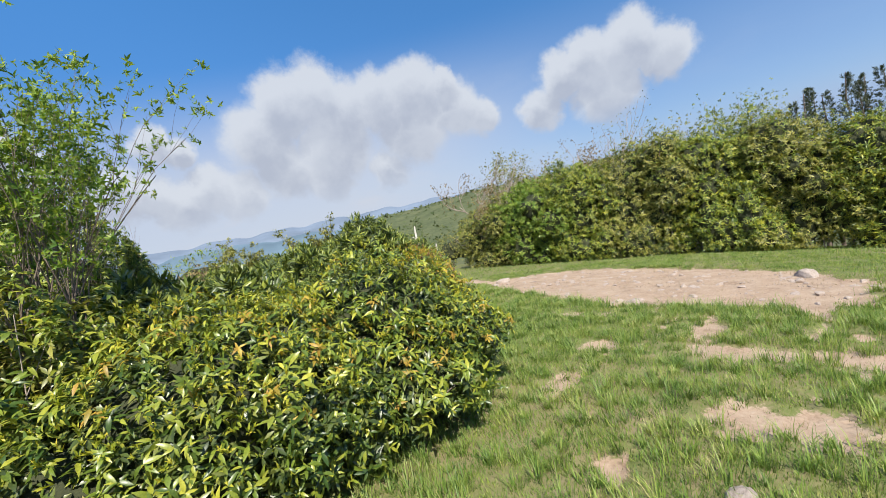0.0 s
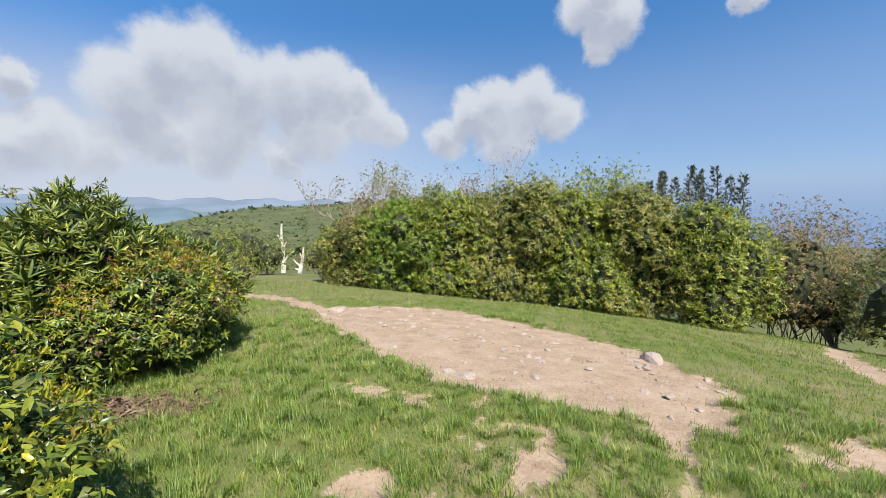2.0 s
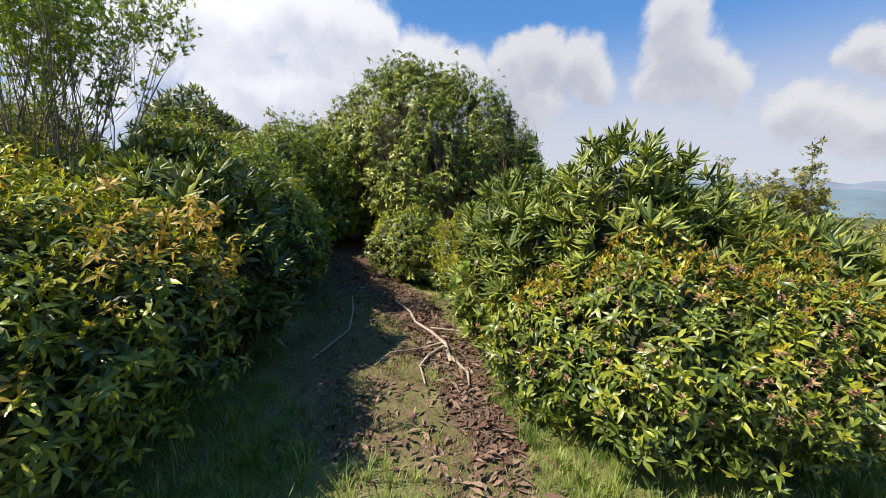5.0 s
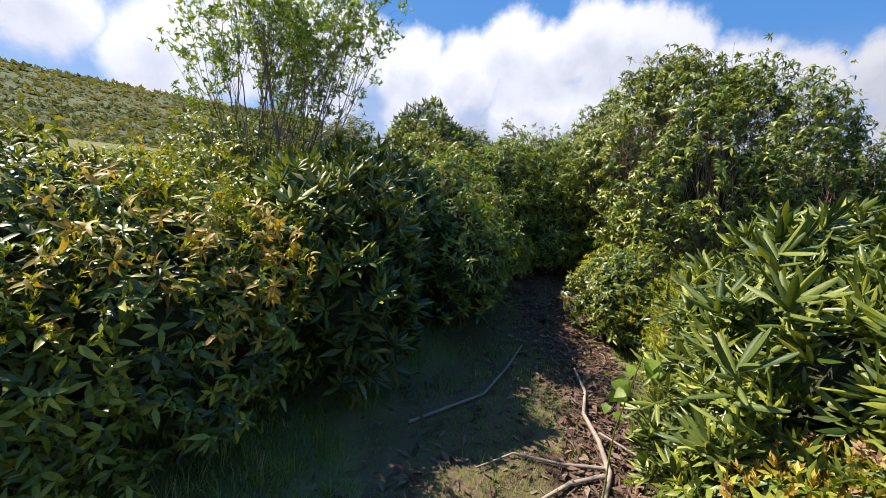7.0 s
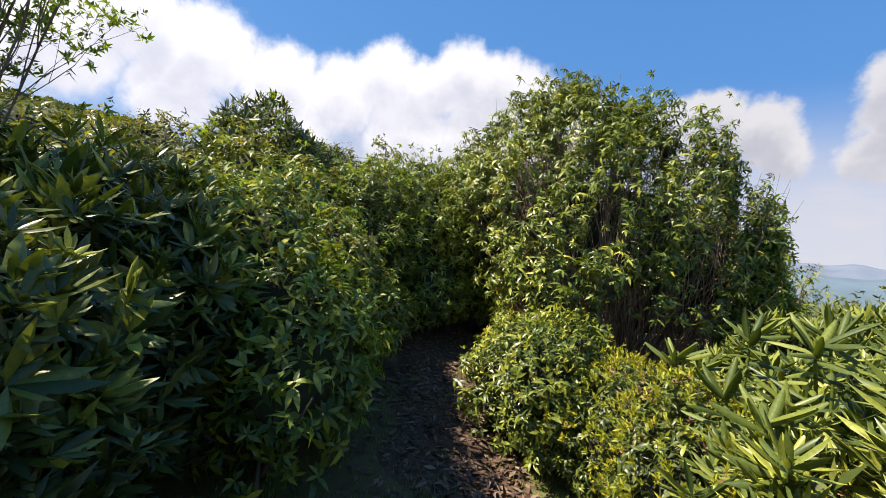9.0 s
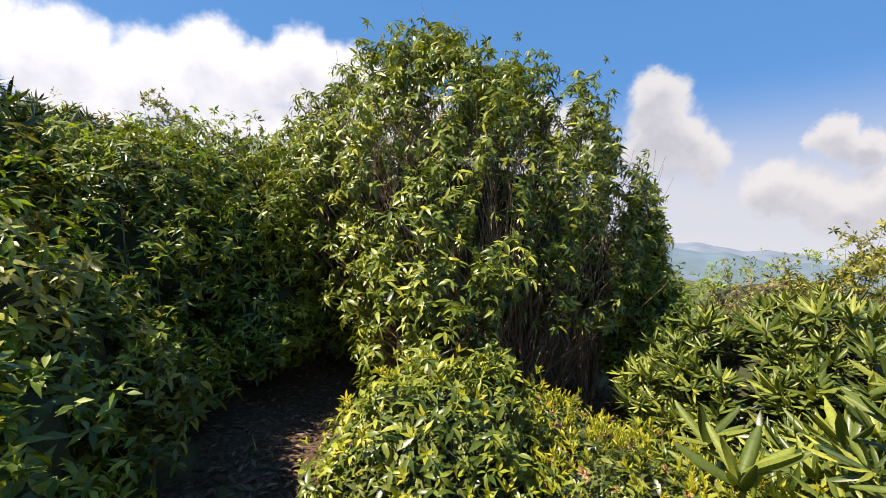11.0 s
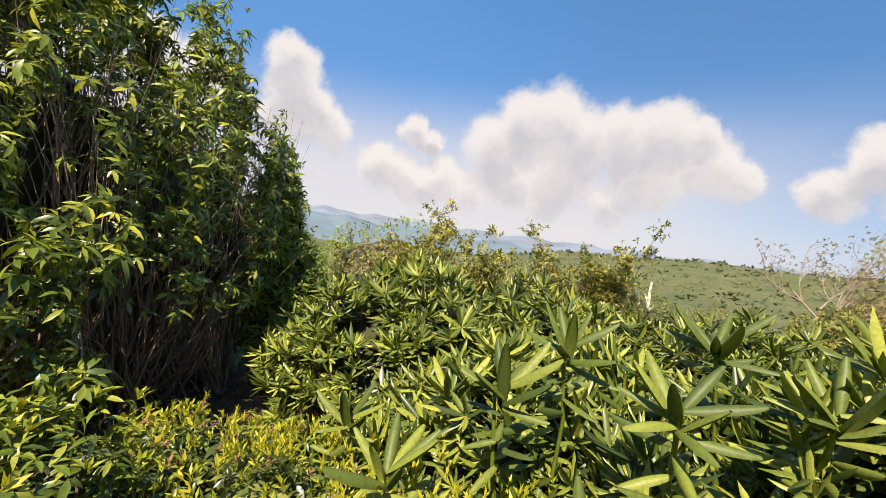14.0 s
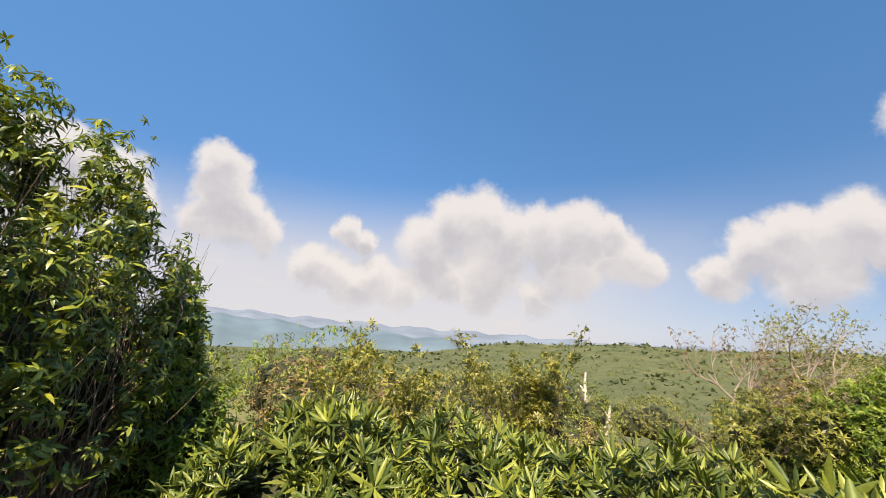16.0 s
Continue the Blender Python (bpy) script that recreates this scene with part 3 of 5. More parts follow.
def ground_material():
    mat, n, bsdf = surface("meadow_earth")
    geo = n.tree.nodes.new("ShaderNodeNewGeometry").outputs["Position"]
    att = n.tree.nodes.new("ShaderNodeAttribute")
    att.attribute_name = "bare"
    lit = n.tree.nodes.new("ShaderNodeAttribute")
    lit.attribute_name = "litter"
    wide, mid, fine = n.noise(geo, 0.35, 4.0), n.noise(geo, 3.0, 5.0, 0.6), n.noise(geo, 26.0, 5.0, 0.65)
    mixed = n.math("ADD", n.math("MULTIPLY", wide, 0.35), n.math("ADD", n.math("MULTIPLY", mid, 0.35), n.math("MULTIPLY", fine, 0.3)))
    turf = n.ramp(mixed, ((0.3, (0.075, 0.095, 0.026)), (0.45, (0.13, 0.15, 0.045)), (0.55, (0.20, 0.175, 0.085)), (0.66, (0.27, 0.205, 0.13))))
    far = n.ramp(n.math("ADD", n.math("MULTIPLY", n.noise(geo, 0.02, 5.0, 0.6), 0.5), n.math("MULTIPLY", n.noise(geo, 0.12, 5.0, 0.65), 0.5)),
                 ((0.3, (0.045, 0.06, 0.028)), (0.48, (0.078, 0.094, 0.042)), (0.6, (0.115, 0.122, 0.056)), (0.75, (0.155, 0.14, 0.072))))
    away = n.span(n.vec("LENGTH", geo), 22.0, 60.0)
    turf = n.mix(away, turf, far)
    earth = n.ramp(n.math("ADD", n.math("MULTIPLY", mid, 0.5), n.math("MULTIPLY", fine, 0.5)),
                   ((0.3, (0.21, 0.143, 0.095)), (0.47, (0.33, 0.238, 0.168)), (0.58, (0.39, 0.295, 0.215)), (0.7, (0.45, 0.355, 0.27))))
    brown = n.ramp(fine, ((0.3, (0.045, 0.027, 0.018)), (0.5, (0.09, 0.058, 0.038)), (0.7, (0.18, 0.13, 0.09))))
    edge = n.math("ADD", att.outputs["Fac"], n.math("MULTIPLY", n.math("SUBTRACT", fine, 0.5), 0.9))
    col = n.mix(n.span(edge, 0.35, 0.6), turf, earth)
    cover = n.math("ADD", lit.outputs["Fac"], n.math("MULTIPLY", n.math("SUBTRACT", fine, 0.5), 0.7))
    col = n.mix(n.span(cover, 0.35, 0.65), col, brown)
    n.put(col, bsdf.inputs["Base Color"])
    bsdf.inputs["Roughness"].default_value = 0.95
    bsdf.inputs["Specular IOR Level"].default_value = 0.2
    bp = n.tree.nodes.new("ShaderNodeBump")
    bp.inputs["Strength"].default_value, bp.inputs["Distance"].default_value = 0.5, 0.03
    n.put(n.math("ADD", fine, mid), bp.inputs["Height"])
    n.tree.links.new(bp.outputs[0], bsdf.inputs["Normal"])
    return mat


def build_ground():
    xs, ys = axis_steps(-7.0, 8.0, 0.1, 4200), axis_steps(-3.0, 11.0, 0.1, 4200)
    gx, gy = np.meshgrid(xs, ys)
    b, l = bareness(gx, gy), litter_amount(gx, gy)
    gz = ground_height(gx, gy)
    near = np.hypot(gx, gy) < 30
    gz = gz + np.where(near, 0.02 * ripple(gx, gy, 0.9), 0)
    w, h = len(xs), len(ys)
    i = np.arange(w * h).reshape(h, w)
    a, bq, c, d = i[:-1, :-1].ravel(), i[:-1, 1:].ravel(), i[1:, 1:].ravel(), i[1:, :-1].ravel()
    tris = np.concatenate((np.stack((a, bq, c), 1), np.stack((a, c, d), 1)))
    mesh = mesh_from("ground", np.stack((gx.ravel(), gy.ravel(), gz.ravel()), 1), tris, ground_material())
    for key, val in (("bare", b), ("litter", l)):
        mesh.attributes.new(key, "FLOAT", "POINT").data.foreach_set("value", val.ravel().astype(np.float32))
    tagged(new("ground", mesh), "sloping summit meadow with worn pinkish earth", "ground", kind="structure")


build_ground()


# distance haze is put into a bluish base colour and faint emission
def haze_painted_mountain(name, col, glow):
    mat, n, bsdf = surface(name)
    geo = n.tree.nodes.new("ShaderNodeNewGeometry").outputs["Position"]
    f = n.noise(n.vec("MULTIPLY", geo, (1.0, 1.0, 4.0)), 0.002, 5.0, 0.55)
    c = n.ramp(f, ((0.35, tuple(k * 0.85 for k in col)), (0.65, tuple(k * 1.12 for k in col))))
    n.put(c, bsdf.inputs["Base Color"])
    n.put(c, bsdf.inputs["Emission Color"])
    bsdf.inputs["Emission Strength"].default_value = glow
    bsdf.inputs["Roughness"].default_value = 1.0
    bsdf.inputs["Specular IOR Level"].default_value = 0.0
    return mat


def mountain_range(name, dist, profile, mat, label, seed):
    """A far range with peaks after (heading, height in degrees) pairs, with a slope towards the viewer."""
    az = np.arange(profile[0][0], profile[-1][0], 0.25)
    el = np.interp(az, [p[0] for p in profile], [p[1] for p in profile])
    el = el + 0.16 * np.sin(az * 0.9 + seed) + 0.07 * np.sin(az * 1.9 + seed * 2)
    rows = []
    for k, (f, drop) in enumerate(((1.0, 0.0), (0.95, 0.35), (0.9, 0.72), (0.84, 1.4), (0.78, 7.0))):
        r = dist * f + 0 * az
        z = np.tan(np.radians(el)) * dist - drop * 0.022 * dist
        a = np.radians(az)
        rows.append(np.stack((-np.sin(a) * r, np.cos(a) * r, z), 1))
    m = len(az)
    v = np.concatenate(rows)
    tris = []
    for i in range(len(rows) - 1):
        for j in range(m - 1):
            p = i * m + j
            tris += [(p, p + 1, p + 1 + m), (p, p + 1 + m, p + m)]
    tagged(new(name, mesh_from(name, v, tris, mat)), label, "mountains", kind="structure")


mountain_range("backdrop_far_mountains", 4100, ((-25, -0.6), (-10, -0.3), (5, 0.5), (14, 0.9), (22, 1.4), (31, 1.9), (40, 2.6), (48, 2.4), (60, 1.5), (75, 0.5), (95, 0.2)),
               haze_painted_mountain("hazy_blue_mountain", (0.145, 0.18, 0.235), 0.08), "mountain range on the horizon, blue haze painted into its colour", 1.3)
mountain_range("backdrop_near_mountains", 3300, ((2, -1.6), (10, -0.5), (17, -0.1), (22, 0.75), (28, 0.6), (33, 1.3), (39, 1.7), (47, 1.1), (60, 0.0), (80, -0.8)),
               haze_painted_mountain("haze_blue_green_mountain", (0.105, 0.15, 0.19), 0.12), "wooded mountain spur, blue green from painted haze", 4.1)


def far_woods():
    """Canopy of woods on the slopes and hills."""
    forms = variants(8, 5, 1.1, 0.85, 28, spread=40, segs=2, fold=-0.3, droop=0.45, loose=0.5)

    def lay(name, label, mat, n, az, rr, size, smooth=True):
        a = np.radians(rng.uniform(*az, n))
        r = np.exp(rng.uniform(math.log(rr[0]), math.log(rr[1]), n))
        x, y = -np.sin(a) * r, np.cos(a) * r
        s = rng.uniform(0.6, 1.4, n) * (size[0] + (size[1] - size[0]) * (r - rr[0]) / (rr[1] - rr[0]))
        p = np.stack((x, y, land(x, y) + s * 0.1), 1)
        v, t = scatter(forms, p, np.tile((0, 0, 1.0), (n, 1)), s, 0.9)
        tagged(new(name, mesh_from(name, v, t, mat, smooth)), label, "woods", kind="stuff")

    lay("far_woods", "green spring woods on the slopes below, colour paled for haze", HAZED_SLOPE, 7000, (-40, 75), (60, 1700), (1.5, 13.0), False)
    lay("far_scrub", "olive and brown scrub on the slopes", WOODS_OLIVE, 3500, (-40, 75), (45, 1500), (0.9, 8.0), False)
    lay("hill_woods", "brownish green woods on the rounded hill, colour paled for haze", HAZED_HILL, 9000, (108, 178), (50, 330), (0.6, 2.7), False)
    lay("hill_bushes", "dark green bushes on the rounded hill", WOODS_OLIVE, 3000, (108, 178), (50, 330), (0.5, 1.9), False)


far_woods()


# ---- bushes along the walk ----
def layer(name, label, mat, forms, share, size, shell=(0.86, 1.06), floor=-0.5):
    return (name, label, mat, forms, share, size, shell, floor)


def yellow_bush():
    bush("azalea_bush", "yellow green leafy bush at the meadow's edge", "bush",
         [(-2.45, 1.35, 1.15, 1.1, 1.42), (-1.95, 1.55, 0.85, 0.75, 1.22), (-3.3, 0.85, 1.2, 1.05, 1.38), (-2.5, 1.98, 0.72, 0.6, 1.36), (-3.7, 0.2, 1.1, 0.8, 1.2), (-2.4, 0.75, 0.8, 0.6, 1.1)],
         [layer("foliage", "glossy yellow green leaves", LEAF_YELLOW, SMALL, 0.4, 0.92, (0.84, 1.1)), layer("green_foliage", "glossy mid green leaves", LEAF_MID, SMALL, 0.2, 0.92, (0.8, 1.06)),
          layer("lower_foliage", "inner leaves, dark in colour to paint the shade between tufts", LEAF_DARK, SMALL_LOW, 0.5, 1.0, (0.74, 1.0)),
          layer("shoot_growth", "bright yellow young leaf tips", LEAF_TIP, CANDLE, 0.16, 1.0, (1.0, 1.1), 0.15),
          layer("rusty_foliage", "orange brown withered leaves", LEAF_RUST, SMALL, 0.02, 0.8, (0.98, 1.08), 0.1)],
         430, 40, gaps=0.32, gap_scale=5.0)


def path_rhododendrons():
    g = "rhododendrons beside the path"
    bush("rhododendron_bush", "dark long-leaved rhododendron behind the yellow bush", "rhododendron",
         [(-3.65, 2.2, 0.65, 0.62, 1.5), (-4.3, 1.9, 0.85, 0.8, 1.58), (-4.95, 1.85, 0.85, 0.85, 1.55), (-3.45, 2.55, 0.42, 0.4, 1.05)],
         # upward leaves take the paler material, so light on top is painted in
         [layer("foliage", "broad dark green leaves in whorls", LEAF_DARK, BROAD, 0.6, 0.86), layer("upper_foliage", "broad leaves in a paler green that paints the light on top", LEAF_BIG, BROAD, 0.35, 0.86, (0.95, 1.08), 0.3), layer("lower_foliage", "", LEAF_DARK, LONG_FAR, 0.5, 1.1, (0.72, 0.95))],
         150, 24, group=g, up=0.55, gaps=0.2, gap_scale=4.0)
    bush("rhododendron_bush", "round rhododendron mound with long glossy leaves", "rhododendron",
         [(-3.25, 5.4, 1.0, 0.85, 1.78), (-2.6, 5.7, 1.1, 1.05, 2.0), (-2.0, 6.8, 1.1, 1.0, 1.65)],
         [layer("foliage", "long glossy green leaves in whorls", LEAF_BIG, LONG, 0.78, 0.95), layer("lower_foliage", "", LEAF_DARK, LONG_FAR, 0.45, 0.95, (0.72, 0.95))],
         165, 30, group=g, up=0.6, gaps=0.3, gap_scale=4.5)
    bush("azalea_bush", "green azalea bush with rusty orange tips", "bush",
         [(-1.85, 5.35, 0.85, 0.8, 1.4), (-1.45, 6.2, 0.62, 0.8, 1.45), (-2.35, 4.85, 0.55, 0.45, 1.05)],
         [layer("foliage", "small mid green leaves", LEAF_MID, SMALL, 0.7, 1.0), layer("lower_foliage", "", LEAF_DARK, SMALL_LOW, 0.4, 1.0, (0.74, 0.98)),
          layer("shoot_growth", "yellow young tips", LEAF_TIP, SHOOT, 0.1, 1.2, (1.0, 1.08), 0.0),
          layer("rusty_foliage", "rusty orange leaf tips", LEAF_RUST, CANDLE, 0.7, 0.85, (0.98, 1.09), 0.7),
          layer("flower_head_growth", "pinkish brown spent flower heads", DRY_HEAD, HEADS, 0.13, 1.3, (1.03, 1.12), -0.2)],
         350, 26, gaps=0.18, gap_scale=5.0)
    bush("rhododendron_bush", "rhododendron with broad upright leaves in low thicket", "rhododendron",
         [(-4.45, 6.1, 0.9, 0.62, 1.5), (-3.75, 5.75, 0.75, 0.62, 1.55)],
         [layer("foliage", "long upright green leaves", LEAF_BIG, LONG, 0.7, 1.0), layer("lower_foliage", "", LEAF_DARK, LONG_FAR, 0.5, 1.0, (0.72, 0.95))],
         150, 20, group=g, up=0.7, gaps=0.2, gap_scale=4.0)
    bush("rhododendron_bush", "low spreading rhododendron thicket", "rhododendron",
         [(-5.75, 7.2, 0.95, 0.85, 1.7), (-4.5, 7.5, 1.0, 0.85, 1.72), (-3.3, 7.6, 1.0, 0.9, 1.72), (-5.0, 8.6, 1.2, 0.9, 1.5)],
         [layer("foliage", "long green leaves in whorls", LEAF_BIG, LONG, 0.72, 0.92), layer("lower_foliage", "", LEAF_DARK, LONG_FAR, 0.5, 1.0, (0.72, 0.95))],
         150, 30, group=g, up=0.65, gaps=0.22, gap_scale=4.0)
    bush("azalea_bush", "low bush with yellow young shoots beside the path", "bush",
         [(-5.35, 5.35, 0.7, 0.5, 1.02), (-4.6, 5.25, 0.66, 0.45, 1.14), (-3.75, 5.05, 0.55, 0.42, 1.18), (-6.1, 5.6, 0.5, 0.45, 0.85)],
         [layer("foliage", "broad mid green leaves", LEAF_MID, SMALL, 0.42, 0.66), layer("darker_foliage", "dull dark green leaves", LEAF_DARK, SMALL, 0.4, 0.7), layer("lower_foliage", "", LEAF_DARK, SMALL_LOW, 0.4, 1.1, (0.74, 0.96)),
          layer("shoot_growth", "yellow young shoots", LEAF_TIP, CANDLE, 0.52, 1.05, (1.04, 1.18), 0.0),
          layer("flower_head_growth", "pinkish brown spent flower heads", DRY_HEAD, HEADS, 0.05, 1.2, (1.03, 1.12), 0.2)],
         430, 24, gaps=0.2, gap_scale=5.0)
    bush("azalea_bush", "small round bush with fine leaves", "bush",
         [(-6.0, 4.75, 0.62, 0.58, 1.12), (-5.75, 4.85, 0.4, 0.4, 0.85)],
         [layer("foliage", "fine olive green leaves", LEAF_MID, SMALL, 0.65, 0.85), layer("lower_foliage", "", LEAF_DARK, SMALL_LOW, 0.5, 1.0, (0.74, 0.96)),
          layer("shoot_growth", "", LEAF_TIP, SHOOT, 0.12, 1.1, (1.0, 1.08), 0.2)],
         380, 18)


def big_shoots():
    """Broad rhododendron leaves near the eye, each one a piece of its own."""
    def rolled(length, width, droop):
        # a leaf whose edges curl under
        ts, across = np.linspace(0, 1, 9), np.linspace(-1.55, 1.55, 7)
        v = []
        for t in ts:
            w = width * (0.16 + 0.84 * math.sin(math.pi * min(1.0, 0.06 + t * 0.92)) ** 0.6)
            for a in across:
                v.append((length * t, math.sin(a) * w * 0.42, -droop * length * t * t + (math.cos(a) - 1) * w * 0.42))
        f = []
        for i in range(8):
            for j in range(6):
                p = i * 7 + j
                f += [(p, p + 7, p + 8), (p, p + 8, p + 1)]
        return np.array(v), np.array(f)

    forms = [rolled(0.175 * k, 0.042 * k, d) for k, d in ((1.0, 0.1), (0.9, 0.22), (1.08, 0.05), (0.8, 0.15))]
    meshes = [mesh_from("leaf", v, f, LEAF_SHOOT) for v, f in forms]
    tops = ((-4.60, 5.34, -0.20), (-4.18, 5.26, -0.14), (-4.86, 5.15, -0.42), (-4.35, 5.05, -0.42), (-3.86, 5.32, -0.10), (-3.62, 5.15, -0.18), (-4.02, 5.62, -0.04),
            (-3.35, 4.98, -0.12), (-4.44, 5.62, -0.12), (-3.98, 4.92, -0.40), (-3.05, 4.85, -0.20), (-2.62, 4.72, -0.34), (-3.55, 5.52, 0.02), (-5.25, 5.6, -0.55), (-2.95, 4.62, -0.45), (-2.5, 4.55, -0.6))
    for x, y, z in tops:
        g = float(ground_height(x, y + 0.12))
        ob = thing("rhododendron_shoot", x, y + 0.12, "upright rhododendron shoot with a whorl of broad leaves", "rhododendron", "broad-leaved shoots beside the path")
        stem = part("stem", mesh_from("stem", *tube(bent((x, y + 0.12, g - 0.02), (x, y, z), 0.06, 7), 0.012, 0.006, 6), LEAF_MID), ob)
        count = int(rng.integers(8, 11))
        for i in range(count):
            lf = new("leaf", meshes[int(rng.integers(0, 4))])
            lf.parent = ob
            lf.location = Vector((x, y, z - 0.006 * i)) - ob.location
            lf.rotation_euler = (rng.normal(0, 0.15), -radians(rng.uniform(40, 75) if i % 2 else rng.uniform(12, 48)), 2 * math.pi * i / count * 1.0 + rng.normal(0, 0.2))
            lf.scale = (1, 1, 1)
        # older leaves lower on the stem
        for i in range(8):
            lf = new("leaf", meshes[int(rng.integers(0, 4))])
            lf.parent = ob
            lf.location = Vector((x, y, z - 0.06 - 0.024 * i)) - ob.location
            lf.rotation_euler = (rng.normal(0, 0.2), -radians(rng.uniform(-12, 26)), 2.4 * i + rng.normal(0, 0.25))
            k = rng.uniform(0.7, 0.95)
            lf.scale = (k, k, k)


def shaded_row():
    g = "thicket on the shaded side of the path"
    for label, spec, mat, forms, size in (
            ("shaded green bush with drooping leaves", [(-5.5, 2.4, 0.85, 0.7, 1.72), (-5.1, 2.95, 0.65, 0.5, 1.35), (-5.9, 3.0, 0.55, 0.45, 1.1)], LEAF_YELLOW, SMALL, 1.1),
            ("shaded thicket bush with light green tips", [(-6.8, 2.0, 0.95, 0.9, 2.0), (-6.4, 2.8, 0.65, 0.55, 1.5), (-7.0, 3.1, 0.5, 0.45, 1.0)], LEAF_OLIVE, SMALL, 1.1),
            ("tall dark rhododendron with long leaves", [(-8.0, 1.5, 1.2, 1.0, 2.3), (-9.4, 1.5, 1.2, 1.0, 2.2), (-7.5, 2.5, 0.7, 0.5, 1.2)], LEAF_DARK, LONG_MID, 1.1),
            ("dense shaded bush under taller shrubs", [(-9.2, 3.2, 1.2, 1.0, 2.4), (-8.2, 2.8, 0.9, 0.8, 2.1), (-9.6, 4.2, 1.0, 0.8, 2.65), (-8.5, 3.85, 0.7, 0.5, 1.1), (-9.2, 4.5, 0.6, 0.5, 0.9), (-7.7, 3.2, 0.5, 0.45, 0.8)], LEAF_MID, DROOPY, 1.0),
            ("dark bush at the thicket's back", [(-10.8, 5.0, 1.2, 1.6, 3.1), (-10.4, 8.4, 1.3, 1.5, 2.9), (-11.2, 6.8, 1.2, 1.3, 2.2)], LEAF_OLIVE, DROOPY_LOW, 1.3)):
        bush("thicket_bush", label, "bush", spec,
             [layer("foliage", "", mat, forms, 0.62, size), layer("lower_foliage", "", LEAF_MID, SMALL_FAR, 0.4, size * 0.9, (0.74, 0.97)),
              layer("shoot_growth", "light green young leaves", LEAF_LIGHT, SMALL_LOW, 0.22, 1.0, (0.98, 1.1), 0.0)],
             150, 34, group=g, gaps=0.16, gap_scale=3.5)


def tall_shrub():
    spec = [(-8.55, 5.7, 1.25, 1.15, 3.45, 0.3), (-8.5, 6.75, 1.1, 1.1, 3.4, 0.3), (-9.3, 4.9, 1.1, 1.0, 3.15, 0.3), (-8.4, 7.65, 0.8, 0.75, 3.05, 0.3),
            (-7.6, 5.2, 0.7, 0.6, 2.0), (-8.6, 5.4, 0.85, 0.8, 3.62, 0.3), (-8.8, 6.4, 0.8, 0.8, 3.6, 0.3)]
    top = bush("tall_shrub", "tall many-stemmed shrub with drooping leathery leaves", "shrub", spec,
               [layer("foliage", "drooping leathery olive leaves", LEAF_MID, DROOPY, 0.42, 1.0, (0.84, 1.1), -0.3),
                layer("lower_foliage", "inner leaves, dark in colour to paint the shade between tufts", LEAF_DARK, DROOPY_LOW, 0.14, 0.95, (0.5, 0.95), 0.1),
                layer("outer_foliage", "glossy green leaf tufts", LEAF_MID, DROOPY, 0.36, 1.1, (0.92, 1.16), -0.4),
                # same leaves in a brighter colour, painting sunlit tufts
                layer("bright_foliage", "yellow green leaf tufts, brighter in colour to paint sunlight", LEAF_YELLOW, DROOPY, 0.24, 1.1, (0.92, 1.16), -0.4)],
               190, 0, core=0.4, gaps=0.5)
    lobes = [Lobe(*s) for s in spec]
    ends, _ = cover_points(lobes, 40, (0.6, 1.08), -0.25)
    ends = ends[rng.permutation(len(ends))[:620]]
    roots = np.array([(-8.35, 6.2, 0), (-8.3, 7.1, 0), (-8.9, 5.3, 0), (-8.15, 6.6, 0), (-8.6, 5.8, 0), (-8.05, 7.5, 0), (-8.7, 6.9, 0), (-7.95, 5.9, 0), (-8.4, 7.9, 0)])
    roots[:, 2] = ground_height(roots[:, 0], roots[:, 1]) - 0.03
    chunks = []
    for e in ends:
        r = roots[np.argsort(np.hypot(roots[:, 0] - e[0], roots[:, 1] - e[1]))[int(rng.integers(0, 4))]] + np.append(rng.normal(0, 0.08, 2), 0)
        line = bent(r, e, 0.2, 9)
        line[1:-1] += np.cumsum(rng.normal(0, 0.022, (7, 3)), 0) * np.sin(np.linspace(0.3, 2.8, 7))[:, None]
        chunks.append(tube(line, rng.uniform(0.006, 0.014), 0.0025, 4))
        # a forked twig off the upper stem
        fork = line[6] + (line[-1] - line[4]) * 0.5 + rng.normal(0, 0.14, 3)
        chunks.append(tube(bent(line[5], fork, 0.1, 4), 0.004, 0.002, 3))
    part("stem_growth", mesh_from("stem_growth", *join(chunks), STEM_BARK), top, "crowded pale grey brown stems", "stuff")
    # side branches that reach out over the path
    for tip in ((-6.5, 5.2, 0.02), (-6.7, 5.05, -0.3), (-6.9, 4.7, 0.35), (-6.75, 5.5, -0.75), (-6.6, 4.85, -0.65)):
        limb = bent((-8.2, 6.2, -0.6), tip, 0.1, 6)
        ob = part("side_branch", mesh_from("side_branch", *tube(limb, 0.014, 0.005, 5), PALE_BARK), top)
        k = rng.uniform(0.55, 1.0, 9)
        p = limb[0] + (limb[-1] - limb[0]) * k[:, None] + rng.normal(0, 0.06, (9, 3))
        p[0] = limb[-1]
        v, t = scatter(variants(4, 8, 0.13, 0.040, -12, segs=5, blunt=0.85, loose=0.3), p, np.tile((0.5, -0.4, 0.7), (9, 1)), np.full(9, 0.9), 0.6)
        leaves = part("leaf_growth", mesh_from("leaf_growth", v, t, LEAF_MID), ob, "drooping leaf whorls", "stuff")
